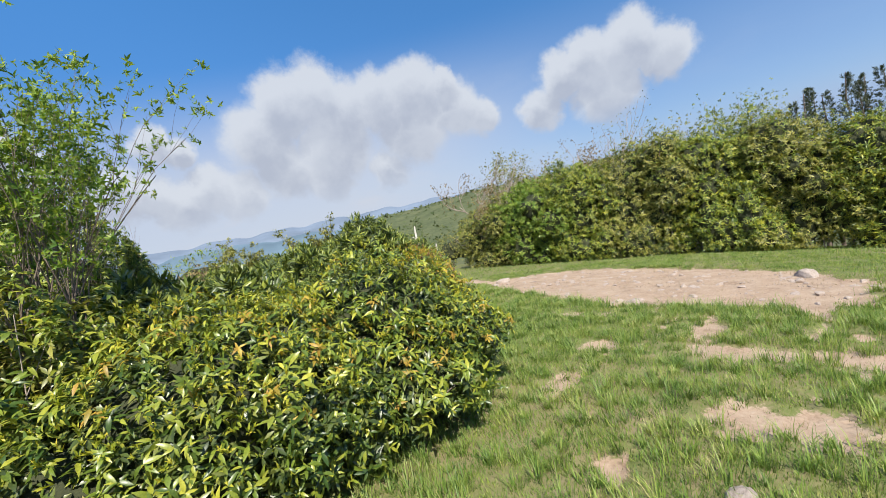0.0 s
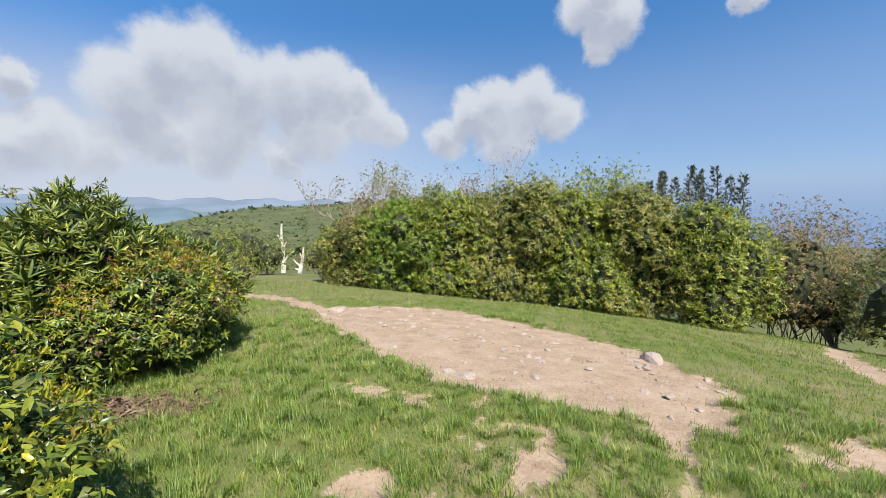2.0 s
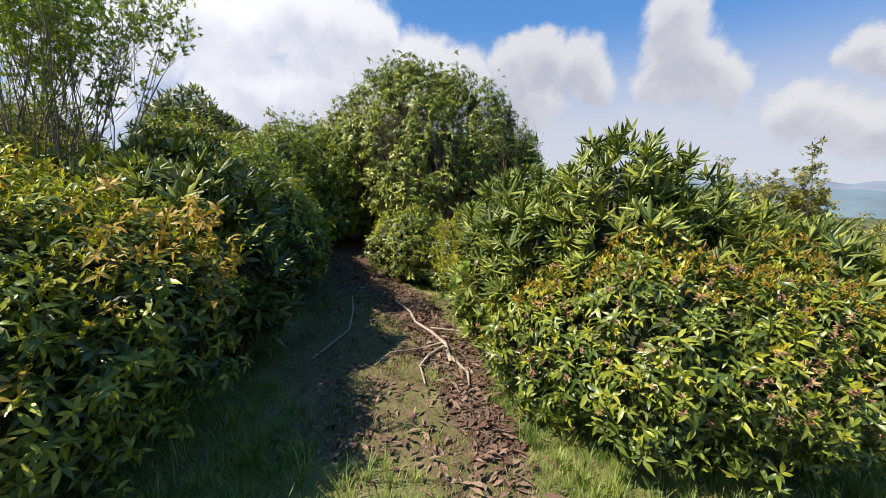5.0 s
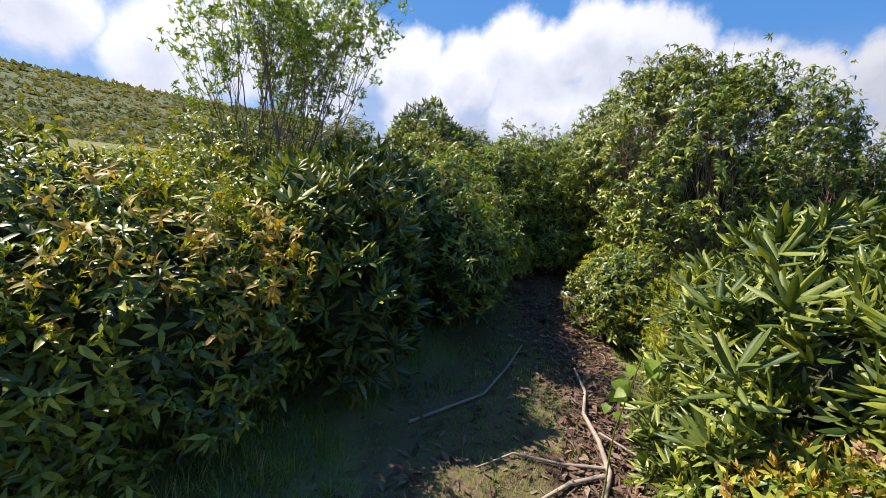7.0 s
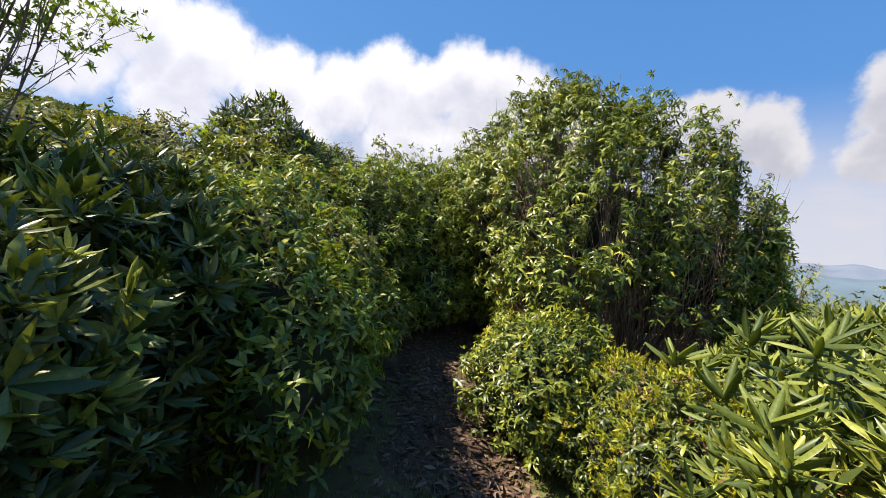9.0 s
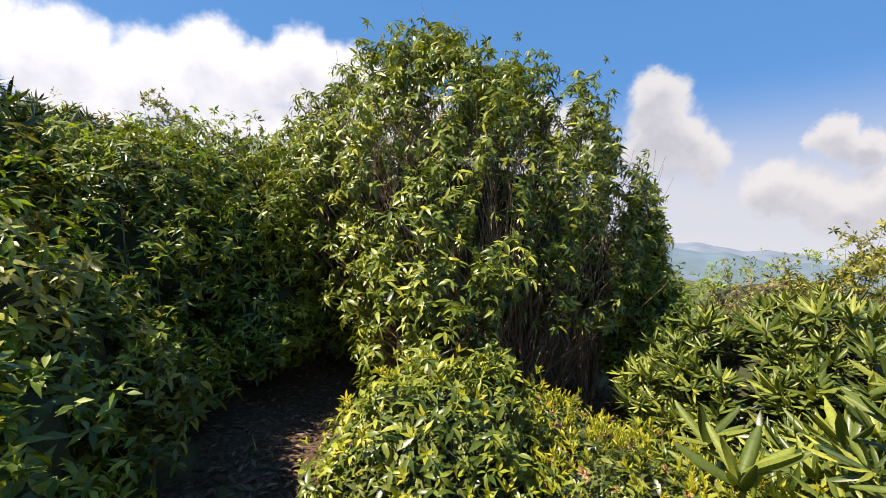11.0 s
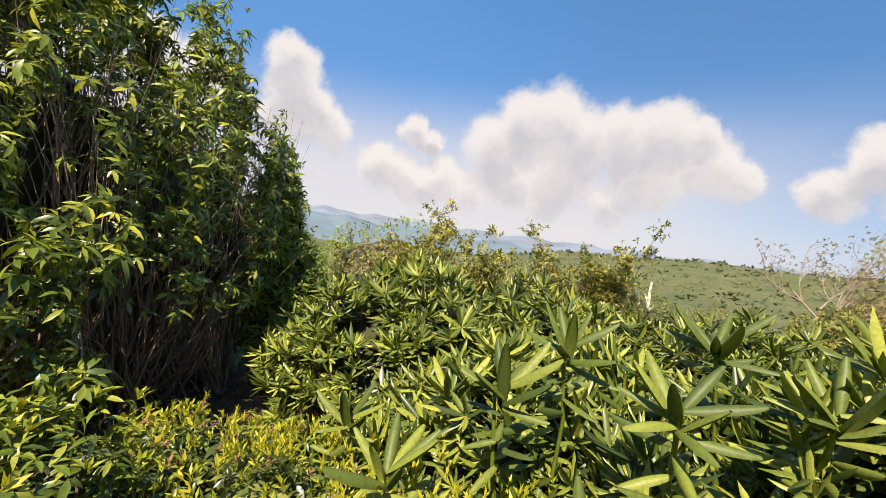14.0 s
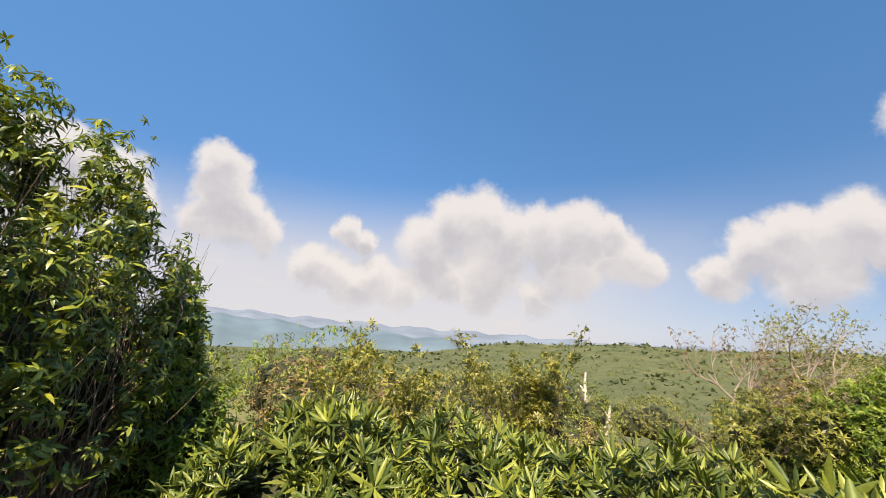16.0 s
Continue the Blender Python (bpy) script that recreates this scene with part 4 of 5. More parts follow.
    bush("azalea_bush", "bright green bush beside the tall shrub", "bush", [(-7.95, 8.15, 0.4, 0.42, 2.75), (-7.8, 8.3, 0.5, 0.5, 1.7), (-7.6, 8.3, 0.5, 0.5, 1.0)],
         [layer("foliage", "bright yellow green leaves", LEAF_LIGHT, SMALL, 0.7, 1.1), layer("lower_foliage", "", LEAF_MID, SMALL, 0.5, 1.1, (0.7, 0.95))], 220, 14)


yellow_bush()
path_rhododendrons()
big_shoots()
shaded_row()
tall_shrub()


def hedge():
    base = [(3.2, 18.8, 3.1), (4.8, 16.6, 3.75), (6.5, 15.2, 4.3), (8.9, 13.9, 4.9), (11.5, 12.5, 5.4), (13.6, 10.8, 5.05), (15.2, 9.0, 4.4)]
    tones = (LEAF_OLIVE, LEAF_LIGHT, LEAF_YELLOW, LEAF_OLIVE, LEAF_YELLOW, LEAF_OLIVE, LEAF_YELLOW)
    labels = ("olive brown shrub at the hedge's end", "bright green shrub in the hedge", "yellow green shrub in the high hedge", "olive shrub in the high hedge",
              "tall yellow green shrub in the hedge", "mid green shrub in the hedge", "yellow green shrub beside the trail")
    line = np.array(base)
    at = np.arange(len(base))

    def along(k):
        return np.array([np.interp(k, at, line[:, c]) for c in range(3)])

    for i, (mat, label) in enumerate(zip(tones, labels)):
        # domes along the line, with lower masses down the front
        spec = []
        for k in (i - 0.35, i, i + 0.35):
            x, y, h = along(k)
            spec.append((x + rng.uniform(-0.2, 0.2), y + rng.uniform(-0.1, 0.5), 1.5, 1.4, h * rng.uniform(0.92, 1.04)))
        for _ in range(11):
            x, y, h = along(i + rng.uniform(-0.6, 0.6))
            toward_meadow = np.array((-1.0 - x, 2.0 - y)) / math.hypot(x + 1.0, y - 2.0)
            v, r = rng.uniform(0.12, 0.88), rng.uniform(0.4, 0.85)
            x, y = np.array((x, y)) + toward_meadow * (1.35 * (1.05 - v) ** 0.5 + rng.uniform(-0.25, 0.25))
            spec.append((x, y, r * 1.2, r, h * v, 0.0) if v < 0.5 else (x, y, r * 1.2, r, 1.7 * r, h * v - 1.0 * r))
        bush("hedge_shrub", label, "shrub", spec,
             [layer("foliage", "", mat, HEDGE_WHORL, 0.8, 0.9, (0.9, 1.1), -0.6), layer("lower_foliage", "", LEAF_MID, FAR_CLUMP, 0.45, 0.68, (0.84, 1.03), -0.7),
              layer("shoot_growth", "bright young leaves", LEAF_LIGHT, FAR_CLUMP, 0.06, 0.5, (1.0, 1.1), 0.2)],
             52, 8, 0.03, group="shrubs of the hedge behind the worn earth", low=-0.8, back=0.25, gaps=0.06, gap_scale=2.9)


hedge()


# ---- trees ----
def grow(base, way, length, r, depth, out, tips, spread=0.5, wind=(0, 0, 0), n=4):
    way = np.asarray(way, float)
    way = way / np.linalg.norm(way)
    pts = [np.asarray(base, float)]
    for i in range(n):
        way = way + rng.normal(0, 0.09, 3) + np.asarray(wind) * 0.12
        way /= np.linalg.norm(way)
        pts.append(pts[-1] + way * length / n)
    out.append(tube(pts, r, r * 0.62, 5 if depth > 1 else 4))
    tips.append((pts[-1], way, depth))
    if depth <= 0:
        return
    for k in range(rng.integers(2, 4) + (depth > 1)):
        i = rng.integers(max(1, n // 2), n + 1)
        side = rng.normal(0, 1, 3)
        d = way + side * spread + np.array((0, 0, 0.25))
        grow(pts[i], d, length * rng.uniform(0.5, 0.78), r * 0.5, depth - 1, out, tips, spread, wind, n)


def tree(name, label, category, x, y, h, trunks, leaf_mat, forms, size, per_tip, bark, spread=0.5, wind=(0, 0, 0), depth=3, r=0.05, lean=0.25, group=""):
    top = thing(name, x, y, label, category, group)
    g = float(ground_height(x, y)) - 0.05
    wood, tips = [], []
    for k in range(trunks):
        d = np.array((rng.normal(0, lean), rng.normal(0, lean), 1.0))
        grow((x + rng.normal(0, 0.12 * (trunks > 1)), y + rng.normal(0, 0.12 * (trunks > 1)), g), d, h * 0.48, r, depth, wood, tips, spread, wind)
    part("trunk", mesh_from("trunk", *join(wood), bark), top)
    if per_tip:
        p = np.array([t[0] for t in tips if t[2] <= 1])
        p = np.repeat(p, per_tip, 0) + rng.normal(0, size * 0.9, (len(p) * per_tip, 3))
        nr = rng.normal(0, 1, p.shape) + (0, 0, 0.6)
        nr /= np.linalg.norm(nr, axis=1)[:, None]
        v, t = scatter(forms, p, nr, np.full(len(p), 1.0) * rng.uniform(0.7, 1.3, len(p)), 0.2)
        part("crown", mesh_from("crown", v, t, leaf_mat), top, "", "stuff")
    return top


def trees():
    bush("thicket_bush", "twiggy olive bush round the sapling's foot", "bush", [(-4.5, 0.5, 0.85, 0.75, 1.75), (-5.3, 0.9, 0.8, 0.7, 1.6), (-4.3, -0.1, 0.6, 0.5, 1.2)],
         [layer("foliage", "", LEAF_YELLOW, SMALL, 0.6, 1.1, (0.6, 1.12)), layer("lower_foliage", "", LEAF_OLIVE, SMALL_LOW, 0.6, 1.1, (0.4, 1.0))], 190, 90, 0.008, core=0.0, bark=PALE_BARK)
    tree("sapling", "slender many-stemmed sapling with fresh spring leaves", "tree", -4.65, 0.75, 3.3, 13, LEAF_LIGHT, variants(5, 6, 0.044, 0.015, 45, 25, 3, loose=0.6), 0.05, 7, BARK, 0.17, depth=3, r=0.013, lean=0.14)
    tree("small_tree", "small leafy tree with two tops above the thicket", "tree", -5.6, 8.6, 2.2, 4, LEAF_OLIVE, variants(4, 6, 0.05, 0.02, 30, 35, 2), 0.05, 10, BARK, 0.14, depth=3, r=0.016, lean=0.05)
    tree("small_tree", "small olive green tree above the thicket", "tree", -4.1, 10.9, 2.55, 7, LEAF_OLIVE, variants(4, 6, 0.055, 0.024, 30, 35, 2), 0.07, 10, BARK, 0.18, depth=3, r=0.018, lean=0.12)
    tree("small_tree", "small twiggy tree beside the tall shrub", "tree", -9.6, 2.6, 2.75, 5, LEAF_GREY, variants(4, 6, 0.05, 0.022, 30, 35, 2), 0.07, 8, PALE_BARK, 0.2, depth=3, r=0.016, lean=0.1)
    for x, y, r, h in ((-5.6, 8.75, 0.36, 1.35), (-4.1, 10.9, 0.55, 1.65), (-3.5, 11.2, 0.4, 1.3)):
        bush("thicket_bush", "leafy olive bush at the foot of a small tree", "bush", [(x, y, r, r, h), (x + 0.2, y + 0.1, r * 0.7, r * 0.7, h * 1.15)],
             [layer("foliage", "", LEAF_OLIVE, SMALL_FAR, 0.7, 0.75, (0.7, 1.15)), layer("lower_foliage", "", LEAF_MID, SMALL_FAR, 0.4, 0.75, (0.5, 1.0))], 130, 14, 0.01)
    wind = (1.0, 0.1, 0.0)
    bud = variants(4, 5, 0.075, 0.034, 20, 40, 2)
    for x, y, h, mat in ((2.4, 20.4, 5.0, LEAF_RUSSET), (3.6, 21.4, 5.6, LEAF_OLIVE), (4.9, 19.9, 5.7, LEAF_OLIVE), (7.0, 18.8, 5.7, LEAF_RUSSET)):
        tree("windswept_tree", "windswept tree with sparse grey green leaves", "tree", x, y, h, 4, mat, bud, 0.16, 5, PALE_BARK, 0.5, wind, 4, 0.09, 0.3, "sparse trees behind the hedge")
    tiny = variants(4, 5, 0.06, 0.028, 20, 40, 2)
    leafy = variants(4, 8, 0.085, 0.034, 20, 45, 2, droop=0.3, loose=0.8)
    for x, y, h, label, mat, per, size, form in (
            (10.6, 17.6, 7.4, "bare twiggy tree with pale buds", LEAF_GREY, 3, 0.2, tiny), (13.0, 14.3, 6.6, "leafy tree rising above the hedge", LEAF_YELLOW, 12, 0.34, leafy),
            (12.0, 14.9, 6.0, "leafy tree rising above the hedge", LEAF_OLIVE, 9, 0.32, leafy), (19.5, 12.6, 5.8, "reddish brown budding tree by the trail", LEAF_RUSSET, 8, 0.26, bud),
            (22.0, 8.6, 6.0, "reddish brown budding tree by the trail", LEAF_RUSSET, 8, 0.28, bud), (23.6, 6.2, 5.8, "grey brown budding tree by the trail", LEAF_GREY, 7, 0.28, bud),
            (22.0, 4.4, 5.2, "olive tree by the trail", LEAF_OLIVE, 5, 0.3, FAR_CLUMP)):
        tree("hill_tree", label, "tree", x, y, h, 5, mat, form, size, per, PALE_BARK, 0.36, (0.3, 0.1, 0), 3, 0.06, 0.24, "trees behind the hedge")
    for x, y, h in ((20.4, 17.0, 8.0), (21.0, 16.6, 8.7), (21.5, 16.2, 8.4), (22.0, 15.6, 9.1), (22.5, 15.3, 8.6), (22.9, 14.8, 9.2), (23.4, 14.3, 8.7), (23.9, 13.9, 8.9), (21.8, 17.2, 9.0), (23.2, 15.9, 9.3)):
        fir(x, y, h)


def fir(x, y, h):
    """A slim dark fir: a straight trunk with rings of boughs that rise to their tips."""
    ob = thing("fir_tree", x, y, "slim dark fir behind the hedge", "tree", "firs behind the hedge")
    g = float(ground_height(x, y)) - 0.1
    part("trunk", mesh_from("trunk", *tube(bent((x, y, g), (x + rng.normal(0, 0.2), y, g + h), 0.02, 8), 0.12, 0.02, 6), BARK), ob)
    p, nr = [], []
    for k in range(28):
        f = 0.25 + 0.75 * k / 27
        reach = 0.95 * (1.03 - f) ** 0.7 + 0.05
        for _ in range(6):
            a = rng.uniform(0, 2 * math.pi)
            for q in (0.35, 0.6, 0.85, 1.05):
                d = reach * q * rng.uniform(0.75, 1.15)
                p.append((x + math.cos(a) * d, y + math.sin(a) * d, g + h * f + 0.4 * q * reach + rng.normal(0, 0.06)))
                nr.append((math.cos(a), math.sin(a), 0.7))
    p, nr = np.array(p), np.array(nr)
    v, t = scatter(variants(4, 9, 0.22, 0.03, 55, 25, 2, droop=0.0), p, nr, rng.uniform(0.55, 0.95, len(p)), 0.3)
    part("crown", mesh_from("crown", v, t, NEEDLE), ob, "", "stuff")


trees()


def background_bushes():
    g = "bushes on the slope beyond the meadow"
    for x, y, r, h, mat, label in ((19.8, 5.4, 2.2, 4.2, LEAF_DARK, "dark green bush beside the trail"), (17.5, 2.2, 1.6, 1.7, LEAF_OLIVE, "olive bush beside the trail"),
                                   (22.5, 2.0, 2.6, 5.2, LEAF_OLIVE, "olive bush beyond the trail"), (21.0, -2.0, 2.4, 4.4, LEAF_OLIVE, "dark bush beyond the trail"),
                                   (23.5, 6.5, 2.4, 5.4, LEAF_RUSSET, "brownish bush beyond the trail"), (20.6, 9.3, 2.0, 5.4, LEAF_RUSSET, "brownish bush beyond the trail"),
                                   (23.5, 11.0, 2.4, 6.2, LEAF_RUSSET, "tall brownish bush behind the hedge"), (26.0, 3.5, 2.6, 6.0, LEAF_OLIVE, "tall olive bush beyond the trail"),
                                   (-4.5, 27.0, 2.2, 3.4, LEAF_MID, "green bush on the slope"), (-2.2, 30.0, 2.4, 3.6, LEAF_MID, "round green bush on the slope"),
                                   (-3.4, 34.0, 2.0, 3.4, LEAF_GREY, "pale green bush by the dead tree"), (-7.5, 24.0, 2.0, 2.6, LEAF_OLIVE, "olive bush on the slope"),
                                   (-3.0, 21.0, 1.6, 1.6, LEAF_MID, "low green bush on the slope"), (4.6, 36.0, 2.4, 3.5, LEAF_OLIVE, "olive bush by the dead tree"),
                                   (-7.0, 12.6, 1.3, 1.95, LEAF_RUSSET, "russet scrub bush on the slope"), (-5.2, 13.6, 1.4, 1.3, LEAF_OLIVE, "olive scrub bush on the slope"),
                                   (-8.6, 13.5, 1.6, 2.2, LEAF_RUSSET, "olive scrub bush on the slope"), (-3.4, 15.5, 1.2, 1.5, LEAF_RUSSET, "russet scrub bush on the slope"),
                                   (-6.6, 17.0, 2.0, 2.2, LEAF_OLIVE, "green scrub bush on the slope"), (-10.5, 16.0, 2.0, 2.9, LEAF_LIGHT, "tall olive scrub on the slope"),
                                   (-12.0, 11.5, 1.8, 2.5, LEAF_MID, "green scrub bush on the slope"), (-2.6, 9.9, 1.0, 1.35, LEAF_RUSSET, "low russet bush by the meadow"),
                                   (-3.6, 18.3, 1.2, 1.3, LEAF_MID, "low green bush beside the narrow trail"), (-2.2, 19.0, 0.9, 1.3, LEAF_OLIVE, "low olive bush beside the narrow trail")):
        bush("slope_bush", label, "bush", [(x, y, r, r * 0.9, h), (x + r * 0.6, y - r * 0.2, r * 0.7, r * 0.7, h * 0.75), (x - r * 0.6, y + 0.1, r * 0.65, r * 0.7, h * 0.8)],
             [layer("foliage", "", mat, FAR_CLUMP, 0.65, 0.75, (0.84, 1.14)), layer("lower_foliage", "", LEAF_OLIVE, FAR_CLUMP, 0.3, 0.75, (0.75, 1.0))], 20, 14, 0.03, core=0.58, group=g, back=0.35)
    for x, y, h, mat in ((-10.0, -1.5, 2.2, LEAF_OLIVE), (-7.5, -1.2, 1.9, LEAF_MID), (-6.0, 0.2, 1.6, LEAF_OLIVE), (-12.5, 1.0, 2.6, LEAF_OLIVE)):
        bush("slope_bush", "olive scrub bush behind the sapling", "bush", [(x, y, 1.4, 1.2, h), (x - 1.0, y - 0.5, 1.0, 1.0, h * 0.85)],
             [layer("foliage", "", mat, SMALL_FAR, 0.6, 1.1), layer("lower_foliage", "", LEAF_DARK, SMALL_FAR, 0.4, 1.2, (0.75, 0.98))], 70, 20, group=g)


background_bushes()


def dead_tree(x, y, top_z, lean, label):
    ob = thing("dead_tree", x, y, label, "tree")
    g = float(ground_height(x, y)) - 0.1
    h = top_z - g
    trunk = bent((x, y, g), (x + lean, y, top_z), 0.05, 8)
    part("trunk", mesh_from("trunk", *tube(trunk, 0.24, 0.07, 7), DEAD_WOOD), ob)
    for k, (f, dx, dz) in enumerate(((0.35, -1.1, 1.3), (0.28, 0.9, 1.2), (0.55, 0.35, 0.9), (0.62, -0.35, 0.9), (0.2, -0.7, 0.5))):
        a = trunk[int(f * 7)]
        v, t = tube(bent(a, a + np.array((dx, rng.normal(0, 0.3), dz)) * h / 4.3, 0.18, 6), 0.13, 0.05, 5)
        part("bare_branch", mesh_from("bare_branch", v, t, DEAD_WOOD), ob)


dead_tree(0.3, 38.0, -1.9, 0.3, "bleached bare dead tree on the slope")
dead_tree(1.7, 38.0, -4.2, 0.5, "short bleached dead stump with a forked top")


# ---- sticks, stones, litter ----
def fallen_branch():
    x0, y0 = -4.7, 4.28
    ob = thing("fallen_branch", x0, y0, "long crooked dead branch lying on the litter", "branch")

    def on(x, y, up=0.03):
        return (x, y, float(ground_height(x, y)) + up)

    main = [on(-4.75, 4.22, 0.06), on(-4.4, 4.30, 0.04), on(-4.05, 4.27, 0.05), on(-3.75, 4.36, 0.05), on(-3.45, 4.40, 0.04), on(-3.1, 4.32, 0.03)]
    part("main_stem", mesh_from("main_stem", *tube(main, 0.011, 0.021, 7), PALE_BARK), ob)
    for pts, r in (([on(-3.45, 4.40), on(-3.25, 4.15), on(-3.05, 4.0), on(-2.75, 3.95)], 0.018), ([on(-3.5, 4.38), on(-3.4, 4.1), on(-3.35, 3.8), on(-3.1, 3.6)], 0.013),
                   ([on(-3.2, 4.35), on(-2.9, 4.4), on(-2.65, 4.3)], 0.02), ([on(-3.8, 4.36, 0.08), on(-3.6, 4.6, 0.12), on(-3.5, 4.8, 0.1)], 0.01)):
        part("side_twig", mesh_from("side_twig", *tube(pts, r, r * 0.4, 6), PALE_BARK), ob)
    ob = thing("fallen_stick", -4.4, 3.5, "thin dead stick in the shade of the path", "stick")
    part("stem", mesh_from("stem", *tube([on(-5.0, 3.7), on(-4.4, 3.62, 0.05), on(-3.9, 3.5), on(-3.3, 3.1, 0.02)], 0.01, 0.012, 6), PALE_BARK), ob)
    n = 1500
    p = np.concatenate([np.stack((rng.normal(cx, rx * 0.55, n // 6), rng.normal(cy, ry * 0.55, n // 6)), 1) for cx, cy, rx, ry in LITTERED[:6]])
    chunks = []
    for x, y in p[rng.permutation(len(p))[:520]]:
        a, l = rng.uniform(0, math.pi * 2), rng.uniform(0.05, 0.28)
        z = float(ground_height(x, y)) + 0.012
        chunks.append(tube(((x, y, z), (x + math.cos(a) * l * 0.5, y + math.sin(a) * l * 0.5, z + 0.012), (x + math.cos(a) * l, y + math.sin(a) * l, z)), 0.005, 0.003, 3))
    tagged(new("twig_litter", mesh_from("twig_litter", *join(chunks), BARK)), "dry twigs strewn under the bushes", "twigs", kind="stuff")
    q = np.concatenate([np.stack((rng.normal(cx, rx * 0.55, 900), rng.normal(cy, ry * 0.55, 900)), 1) for cx, cy, rx, ry in LITTERED] + [np.stack((rng.normal(cx, rx * 0.5, 260), rng.normal(cy, ry * 0.5, 260)), 1) for cx, cy, rx, ry in TRODDEN])
    pos = np.stack((q[:, 0], q[:, 1], ground_height(q[:, 0], q[:, 1]) + 0.015), 1)
    one = [leaf(0.09, 0.035, 2, 0.3, 0.15) for _ in range(3)]
    v, t = scatter(one, pos, rng.normal(0, 0.4, pos.shape) + (0, 0, 1.0), rng.uniform(0.6, 1.3, len(pos)), 0.5)
    tagged(new("leaf_litter", mesh_from("leaf_litter", v, t, LITTER)), "brown dead leaves under the bushes", "leaves", kind="stuff")


fallen_branch()


def stone_mesh(seed):
    r = np.random.default_rng(seed)
    bm = bmesh.new()
    bmesh.ops.create_icosphere(bm, subdivisions=2, radius=1.0)
    cut = r.normal(0, 1, (5, 3))
    cut /= np.linalg.norm(cut, axis=1)[:, None]
    for v in bm.verts:
        co = np.array(v.co[:])
        for c in cut:
            d = co @ c
            if d > 0.62:
                co = co - c * (d - 0.62)
        v.co = co * (1 + r.normal(0, 0.035))
    mesh = bpy.data.meshes.new("stone")
    bm.to_mesh(mesh)
    bm.free()
    mesh.materials.append(STONE)
    return mesh


def stones():
    forms = [stone_mesh(k) for k in range(6)]

    def lay(x, y, sx, sy, sz, rz, k, label, sink=0.35):
        ob = new("stone", forms[k])
        ob.location = (x, y, float(ground_height(x, y)) + sz * (1 - 2 * sink) * 0.5)
        ob.scale, ob.rotation_euler = (sx, sy, sz), (rng.normal(0, 0.12), rng.normal(0, 0.12), rz)
        tagged(ob, label, "stone", "stones on the worn earth")

    lay(1.0, 9.5, 0.26, 0.17, 0.13, 0.3, 0, "pale grey stone at the edge of the worn earth")
    lay(1.85, 3.98, 0.19, 0.12, 0.06, 2.2, 1, "flat pale stone half sunk in worn earth")
    lay(5.5, 4.2, 0.32, 0.22, 0.11, 0.8, 2, "broad pale stone at the edge of the worn earth")
    lay(-0.56, -0.74, 0.12, 0.09, 0.05, 0.5, 3, "grey stone half sunk in the grass")
    lay(0.62, 8.9, 0.14, 0.10, 0.08, 1.4, 4, "small stone at the edge of the worn earth")
    for _ in range(26):
        x, y = rng.uniform(1.2, 5.2), rng.uniform(2.8, 9.4)
        if float(in_outline(np.array(x), np.array(y), DIRT)) > 0.25:
            r = rng.uniform(0.04, 0.085)
            lay(x, y, r * rng.uniform(1.0, 1.7), r, rng.uniform(0.018, 0.03), rng.uniform(0, 6), int(rng.integers(0, 6)), "flat pale slab sunk in worn earth", 0.42)
    k = 0
    while k < 150:
        x, y = rng.uniform(0.6, 5.8), rng.uniform(1.9, 10.2)
        if float(in_outline(np.array(x), np.array(y), DIRT)) > 0.1:
            s = 0.018 + 0.06 * rng.uniform(0, 1) ** 2.0
            lay(x, y, s * rng.uniform(1, 1.7), s, s * 0.6, rng.uniform(0, 6), int(rng.integers(0, 6)), "small loose stone on worn earth", 0.36)
            k += 1

    # gravel too small to count
    n = 2600
    x, y = rng.uniform(0.5, 5.9, n), rng.uniform(1.7, 10.3, n)
    ok = in_outline(x, y, DIRT) + ripple(x, y, 1.3) * 0.4 > 0.25
    x, y = x[ok], y[ok]
    bit = np.array(((1, 0, 0), (-0.5, 0.85, 0), (-0.6, -0.8, 0), (0.1, 0.05, 0.8), (0.05, 0, -0.6)))
    faces = np.array(((0, 1, 3), (1, 2, 3), (2, 0, 3), (1, 0, 4), (2, 1, 4), (0, 2, 4)))
    v, t = scatter([(bit * rng.uniform(0.7, 1.3, (5, 1)), faces) for _ in range(5)], np.stack((x, y, ground_height(x, y) + 0.004), 1),
                   np.tile((0, 0, 1.0), (len(x), 1)), 0.006 + 0.016 * rng.uniform(0, 1, len(x)) ** 2, 0.5)
    tagged(new("gravel", mesh_from("gravel", v, t, STONE, False)), "small gravel strewn over worn earth", "gravel", kind="stuff")


stones()


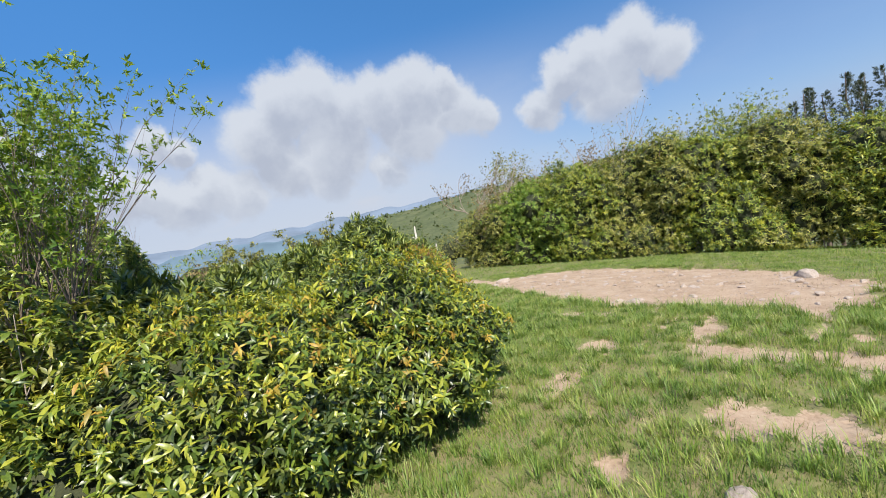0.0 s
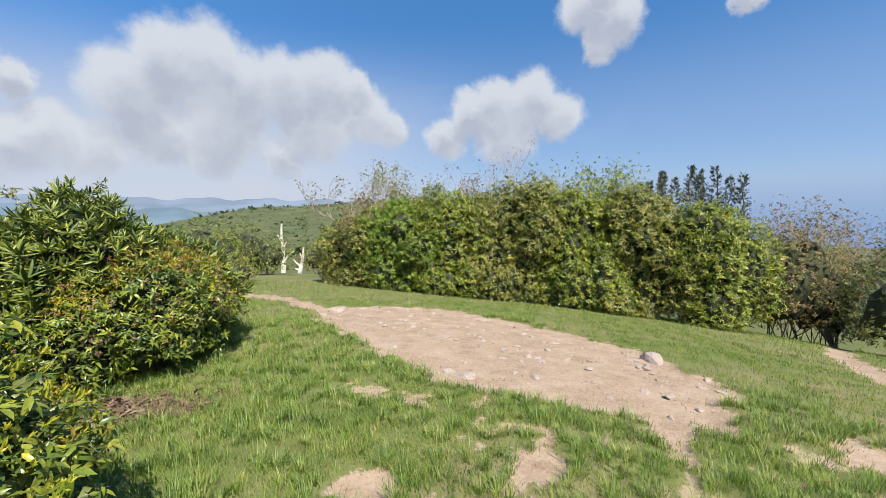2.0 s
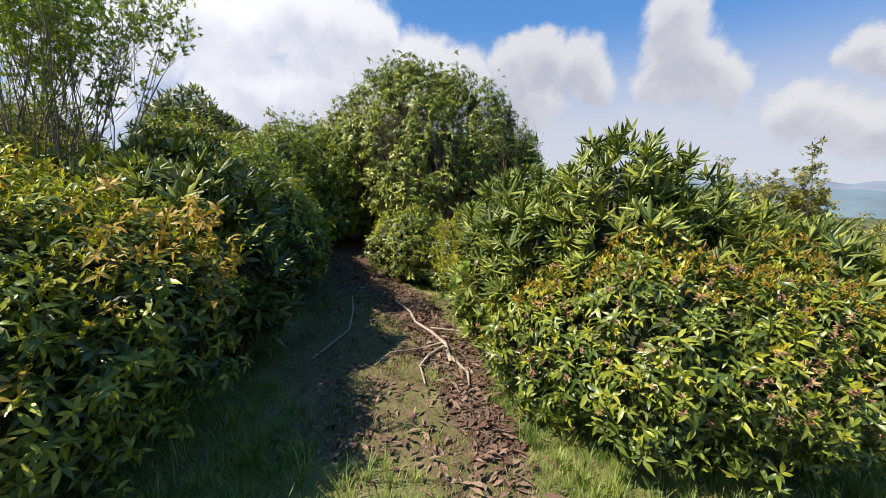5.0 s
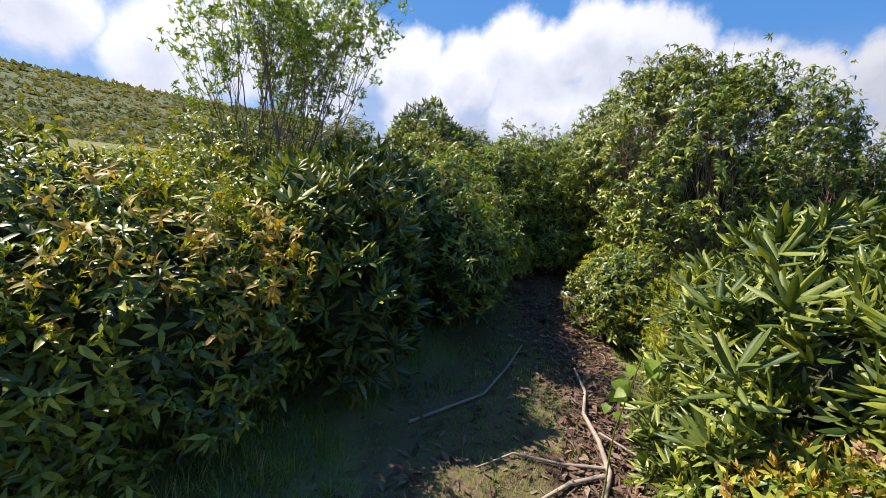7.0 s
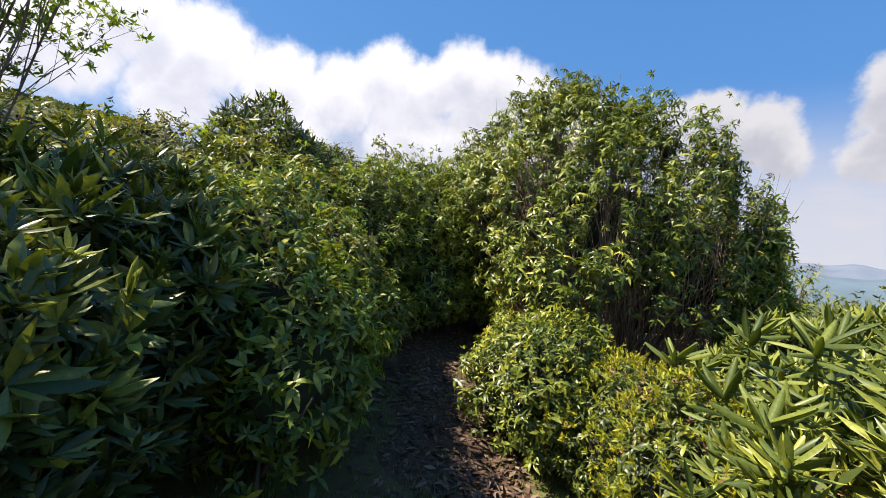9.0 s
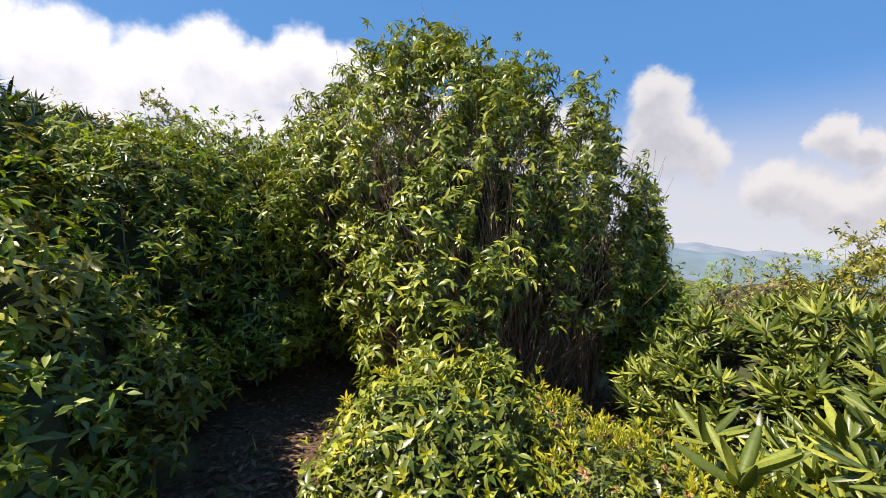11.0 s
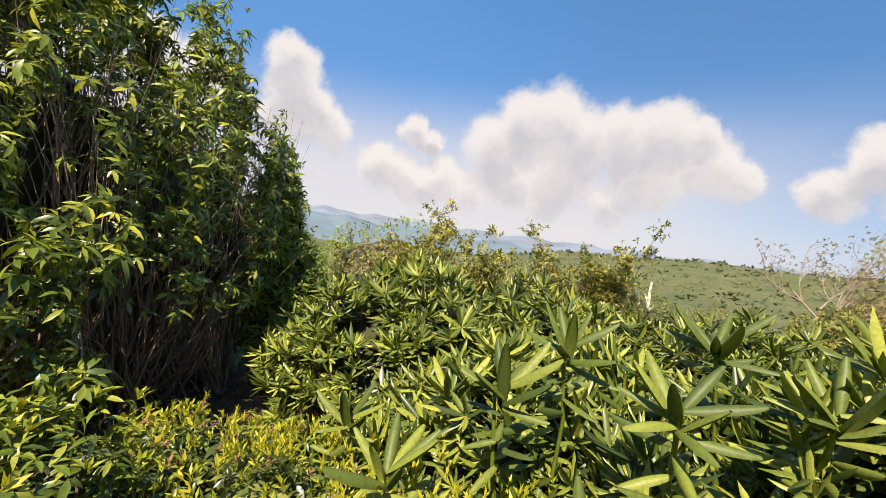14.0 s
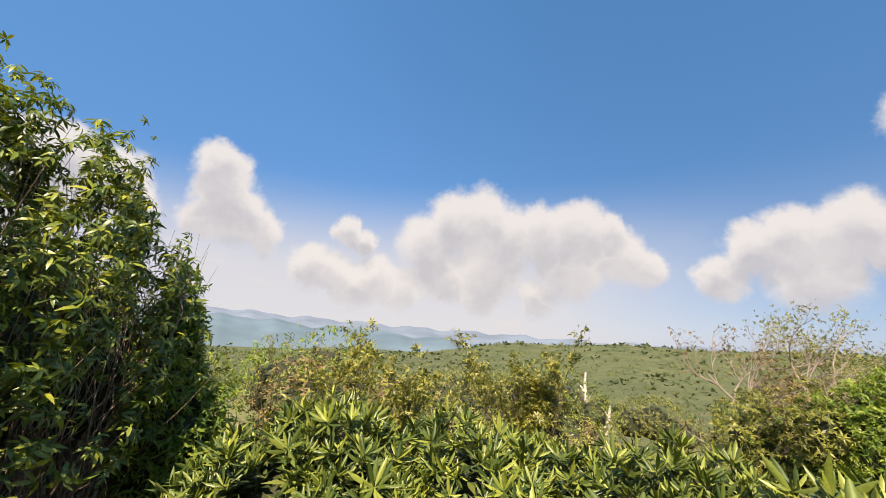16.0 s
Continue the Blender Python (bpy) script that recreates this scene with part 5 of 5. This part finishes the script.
def loose_growth():
    # withered golden sprays on the yellow bush
    for x, y, z0, z1 in ((-1.52, 1.66, -0.86, -0.22), (-1.40, 1.95, -1.02, -0.78), (-2.5, 2.5, -0.75, -0.25), (-2.25, 2.4, -0.7, -0.2), (-2.75, 2.45, -0.7, -0.3), (-1.95, 2.2, -0.6, -0.15), (-2.35, 2.55, -0.95, -0.6)):
        ob = thing("withered_spray", x, y, "golden withered leaf spray hanging on the yellow bush", "branch")
        part("stem", mesh_from("stem", *tube(bent((x - 0.2, y - 0.75, float(ground_height(x - 0.2, y - 0.75))), (x, y, z1 - 0.2), 0.05, 6), 0.005, 0.003, 5), LEAF_MID), ob)
        p = np.stack((rng.normal(x, 0.09, 16), rng.normal(y, 0.07, 16), rng.uniform(z0, z1, 16)), 1)
        v, t = scatter(SMALL, p, np.tile((0.7, 0.3, 0.2), (16, 1)), np.full(16, 0.8), 0.4)
        part("leaf_growth", mesh_from("leaf_growth", v, t, LEAF_RUST), ob, "golden brown withered leaves", "stuff")
    # a climber with heart-shaped leaves beside the path
    x, y, z = -2.9, 4.32, -0.95
    ob = thing("heart_leaved_vine", x, y, "light green vine with heart-shaped leaves", "vine")
    part("stem", mesh_from("stem", *tube(bent((x, y, float(ground_height(x, y)) - 0.02), (x, y, z + 0.2), 0.1, 7), 0.006, 0.003, 5), LEAF_MID), ob)
    v, f = leaf(0.085, 0.08, 6, 0.15, 0.25, 0.5)
    heart = mesh_from("leaf", v, f, LEAF_LIGHT)
    for i in range(22):
        lf = new("leaf", heart)
        lf.parent = ob
        lf.location = Vector((x + rng.normal(0, 0.07), y + rng.normal(0, 0.07), rng.uniform(z - 0.42, z + 0.2))) - ob.location
        lf.rotation_euler = (rng.normal(0, 0.4), radians(rng.uniform(5, 65)), rng.uniform(-2.2, 2.2))
        k = rng.uniform(0.6, 1.2)
        lf.scale = (k, k, k)
    # a stub of an old post by the trail
    px, py = POST
    ob = thing("wooden_post", px, py, "short weathered wooden post stub by the trail", "post")
    g = float(ground_height(px, py))
    part("shaft", mesh_from("shaft", *join([tube(((px, py, g - 0.1), (px, py, g + 0.3), (px + 0.02, py, g + 0.42)), 0.055, 0.05, 9),
                                            tube(((px + 0.02, py, g + 0.42), (px + 0.02, py, g + 0.425)), 0.05, 0.001, 9)]), PALE_BARK), ob)
    for i, (x, y, s) in enumerate(((-0.80, 6.62, 0.045), (-0.70, 6.70, 0.04))):
        ob = new("stone", stone_mesh(40 + i))
        ob.location, ob.scale = (x, y, float(ground_height(x, y)) + s * 0.4), (s * 1.4, s, s)
        tagged(ob, "small pale stone beside the rhododendron mound", "stone")


loose_growth()


# ---- grass ----
def grass():
    def field(name, label, mat, n, box, height, width, want, fine=False):
        x, y = rng.uniform(box[0], box[1], n), rng.uniform(box[2], box[3], n)
        clump = 0.5 + 0.5 * ripple(x, y, 2.6) + 0.3 * ripple(y, x, 7.0)
        bare, lit = bareness(x, y), litter_amount(x, y)
        keep = want(x, y, clump, bare, lit) > rng.uniform(0, 1, n)
        x, y, clump = x[keep], y[keep], clump[keep]
        m = len(x)
        h = height * rng.uniform(0.4, 1.35, m) * (0.35 + 0.95 * np.clip(clump, 0, 1.3))
        a, bend = rng.uniform(0, 2 * math.pi, m), rng.uniform(0.15, 0.75, m) * h
        w = width * rng.uniform(0.6, 1.3, m)
        z = ground_height(x, y) - 0.01
        lean = np.stack((np.cos(a), np.sin(a)), 1)
        side = np.stack((-np.sin(a), np.cos(a)), 1)
        base = np.stack((x, y), 1)
        if fine:
            v = np.zeros((m, 5, 3))
            v[:, 0, :2], v[:, 1, :2] = base - side * w[:, None], base + side * w[:, None]
            mid = base + lean * (bend * 0.35)[:, None]
            v[:, 2, :2], v[:, 3, :2] = mid - side * (w * 0.75)[:, None], mid + side * (w * 0.75)[:, None]
            v[:, 4, :2] = base + lean * bend[:, None]
            v[:, :2, 2], v[:, 2:4, 2], v[:, 4, 2] = z[:, None], (z + h * 0.6)[:, None], z + h
            t = np.array(((0, 1, 3), (0, 3, 2), (2, 3, 4)))[None] + (np.arange(m) * 5)[:, None, None]
        else:
            v = np.zeros((m, 3, 3))
            v[:, 0, :2], v[:, 1, :2], v[:, 2, :2] = base - side * w[:, None], base + side * w[:, None], base + lean * bend[:, None]
            v[:, :2, 2], v[:, 2, 2] = z[:, None], z + h
            t = np.array(((0, 1, 2),))[None] + (np.arange(m) * 3)[:, None, None]
        tagged(new(name, mesh_from(name, v.reshape(-1, 3), t.reshape(-1, 3), mat)), label, "grass", kind="stuff")

    def open_turf(x, y, c, b, l):
        return np.clip(0.5 + 0.6 * c, 0.3, 1) * np.clip(1.0 - b * 1.25, 0.0, 1) * np.clip(1 - l * 1.75, 0.02, 1)

    field("grass", "bright green meadow grass in uneven tufts", GRASS, 210000, (-3.0, 4.0, -2.2, 5.5), 0.055, 0.0019, open_turf, True)
    field("grass", "bright green meadow grass", GRASS, 330000, (-3.0, 10.0, -2.5, 12.0), 0.06, 0.0032, open_turf)
    field("grass", "coarse grass on the far meadow", GRASS, 160000, (-8.0, 20.0, -4.0, 20.0), 0.09, 0.0065, open_turf)
    field("grass", "sparse shaded grass on the leaf-strewn path", GRASS, 90000, (-6.5, -2.0, 2.5, 4.9), 0.06, 0.0021,
          lambda x, y, c, b, l: np.clip(0.1 + 0.6 * c, 0, 1) * np.clip(0.6 - 0.5 * l, 0.08, 1), True)
    field("dry_grass", "flattened straw along the path's edge", STRAW, 42000, (-3.8, -0.6, 3.3, 4.7), 0.035, 0.0026,
          lambda x, y, c, b, l: np.clip(0.25 + 0.5 * c, 0, 1) * np.exp(-((y - 4.05) / 0.4) ** 2))
    # tufts that stand above the rest, also on the worn earth
    n = 5200
    cx, cy = rng.uniform(-2.6, 5.5, n), rng.uniform(-2.4, 8.5, n)
    keep = (bareness(cx, cy) < 0.55) & (litter_amount(cx, cy) < 0.4) & (ripple(cx, cy, 0.9) + rng.normal(0, 0.35, n) > -0.25)
    cx, cy = cx[keep], cy[keep]
    size = rng.uniform(0.5, 1.3, len(cx)) * np.where(rng.uniform(0, 1, len(cx)) > 0.85, 1.4, 1.0)
    k = 34
    a, r = rng.uniform(0, 2 * math.pi, (len(cx), k)), np.abs(rng.normal(0, 0.05, (len(cx), k))) * size[:, None]
    x, y = (cx[:, None] + np.cos(a) * r).ravel(), (cy[:, None] + np.sin(a) * r * 0.8).ravel()
    a = (a + rng.normal(0, 0.7, a.shape)).ravel()
    h = (rng.uniform(0.06, 0.15, (len(cx), k)) * size[:, None] ** 0.8).ravel()
    bend, w = h * rng.uniform(0.3, 1.0, len(h)), rng.uniform(0.0016, 0.0032, len(h))
    z = ground_height(x, y) - 0.01
    lean, side = np.stack((np.cos(a), np.sin(a)), 1), np.stack((-np.sin(a), np.cos(a)), 1)
    base = np.stack((x, y), 1)
    v = np.zeros((len(x), 5, 3))
    v[:, 0, :2], v[:, 1, :2] = base - side * w[:, None], base + side * w[:, None]
    mid = base + lean * (bend * 0.35)[:, None]
    v[:, 2, :2], v[:, 3, :2] = mid - side * (w * 0.75)[:, None], mid + side * (w * 0.75)[:, None]
    v[:, 4, :2] = base + lean * bend[:, None]
    v[:, :2, 2], v[:, 2:4, 2], v[:, 4, 2] = z[:, None], (z + h * 0.65)[:, None], z + h
    t = np.array(((0, 1, 3), (0, 3, 2), (2, 3, 4)))[None] + (np.arange(len(x)) * 5)[:, None, None]
    tagged(new("grass_tufts", mesh_from("grass_tufts", v.reshape(-1, 3), t.reshape(-1, 3), GRASS)), "taller tufts of green grass on the worn meadow", "grass", kind="stuff")
    field("dry_grass", "straw coloured dry grass among the green", STRAW, 130000, (-4.5, 6.0, -2.5, 10.0), 0.06, 0.0032,
          lambda x, y, c, b, l: np.clip(0.5 * np.clip(0.4 - c, 0, 1) + 0.06 + 2.0 * b * (1 - b) + 0.3 * l, 0, 1))


grass()
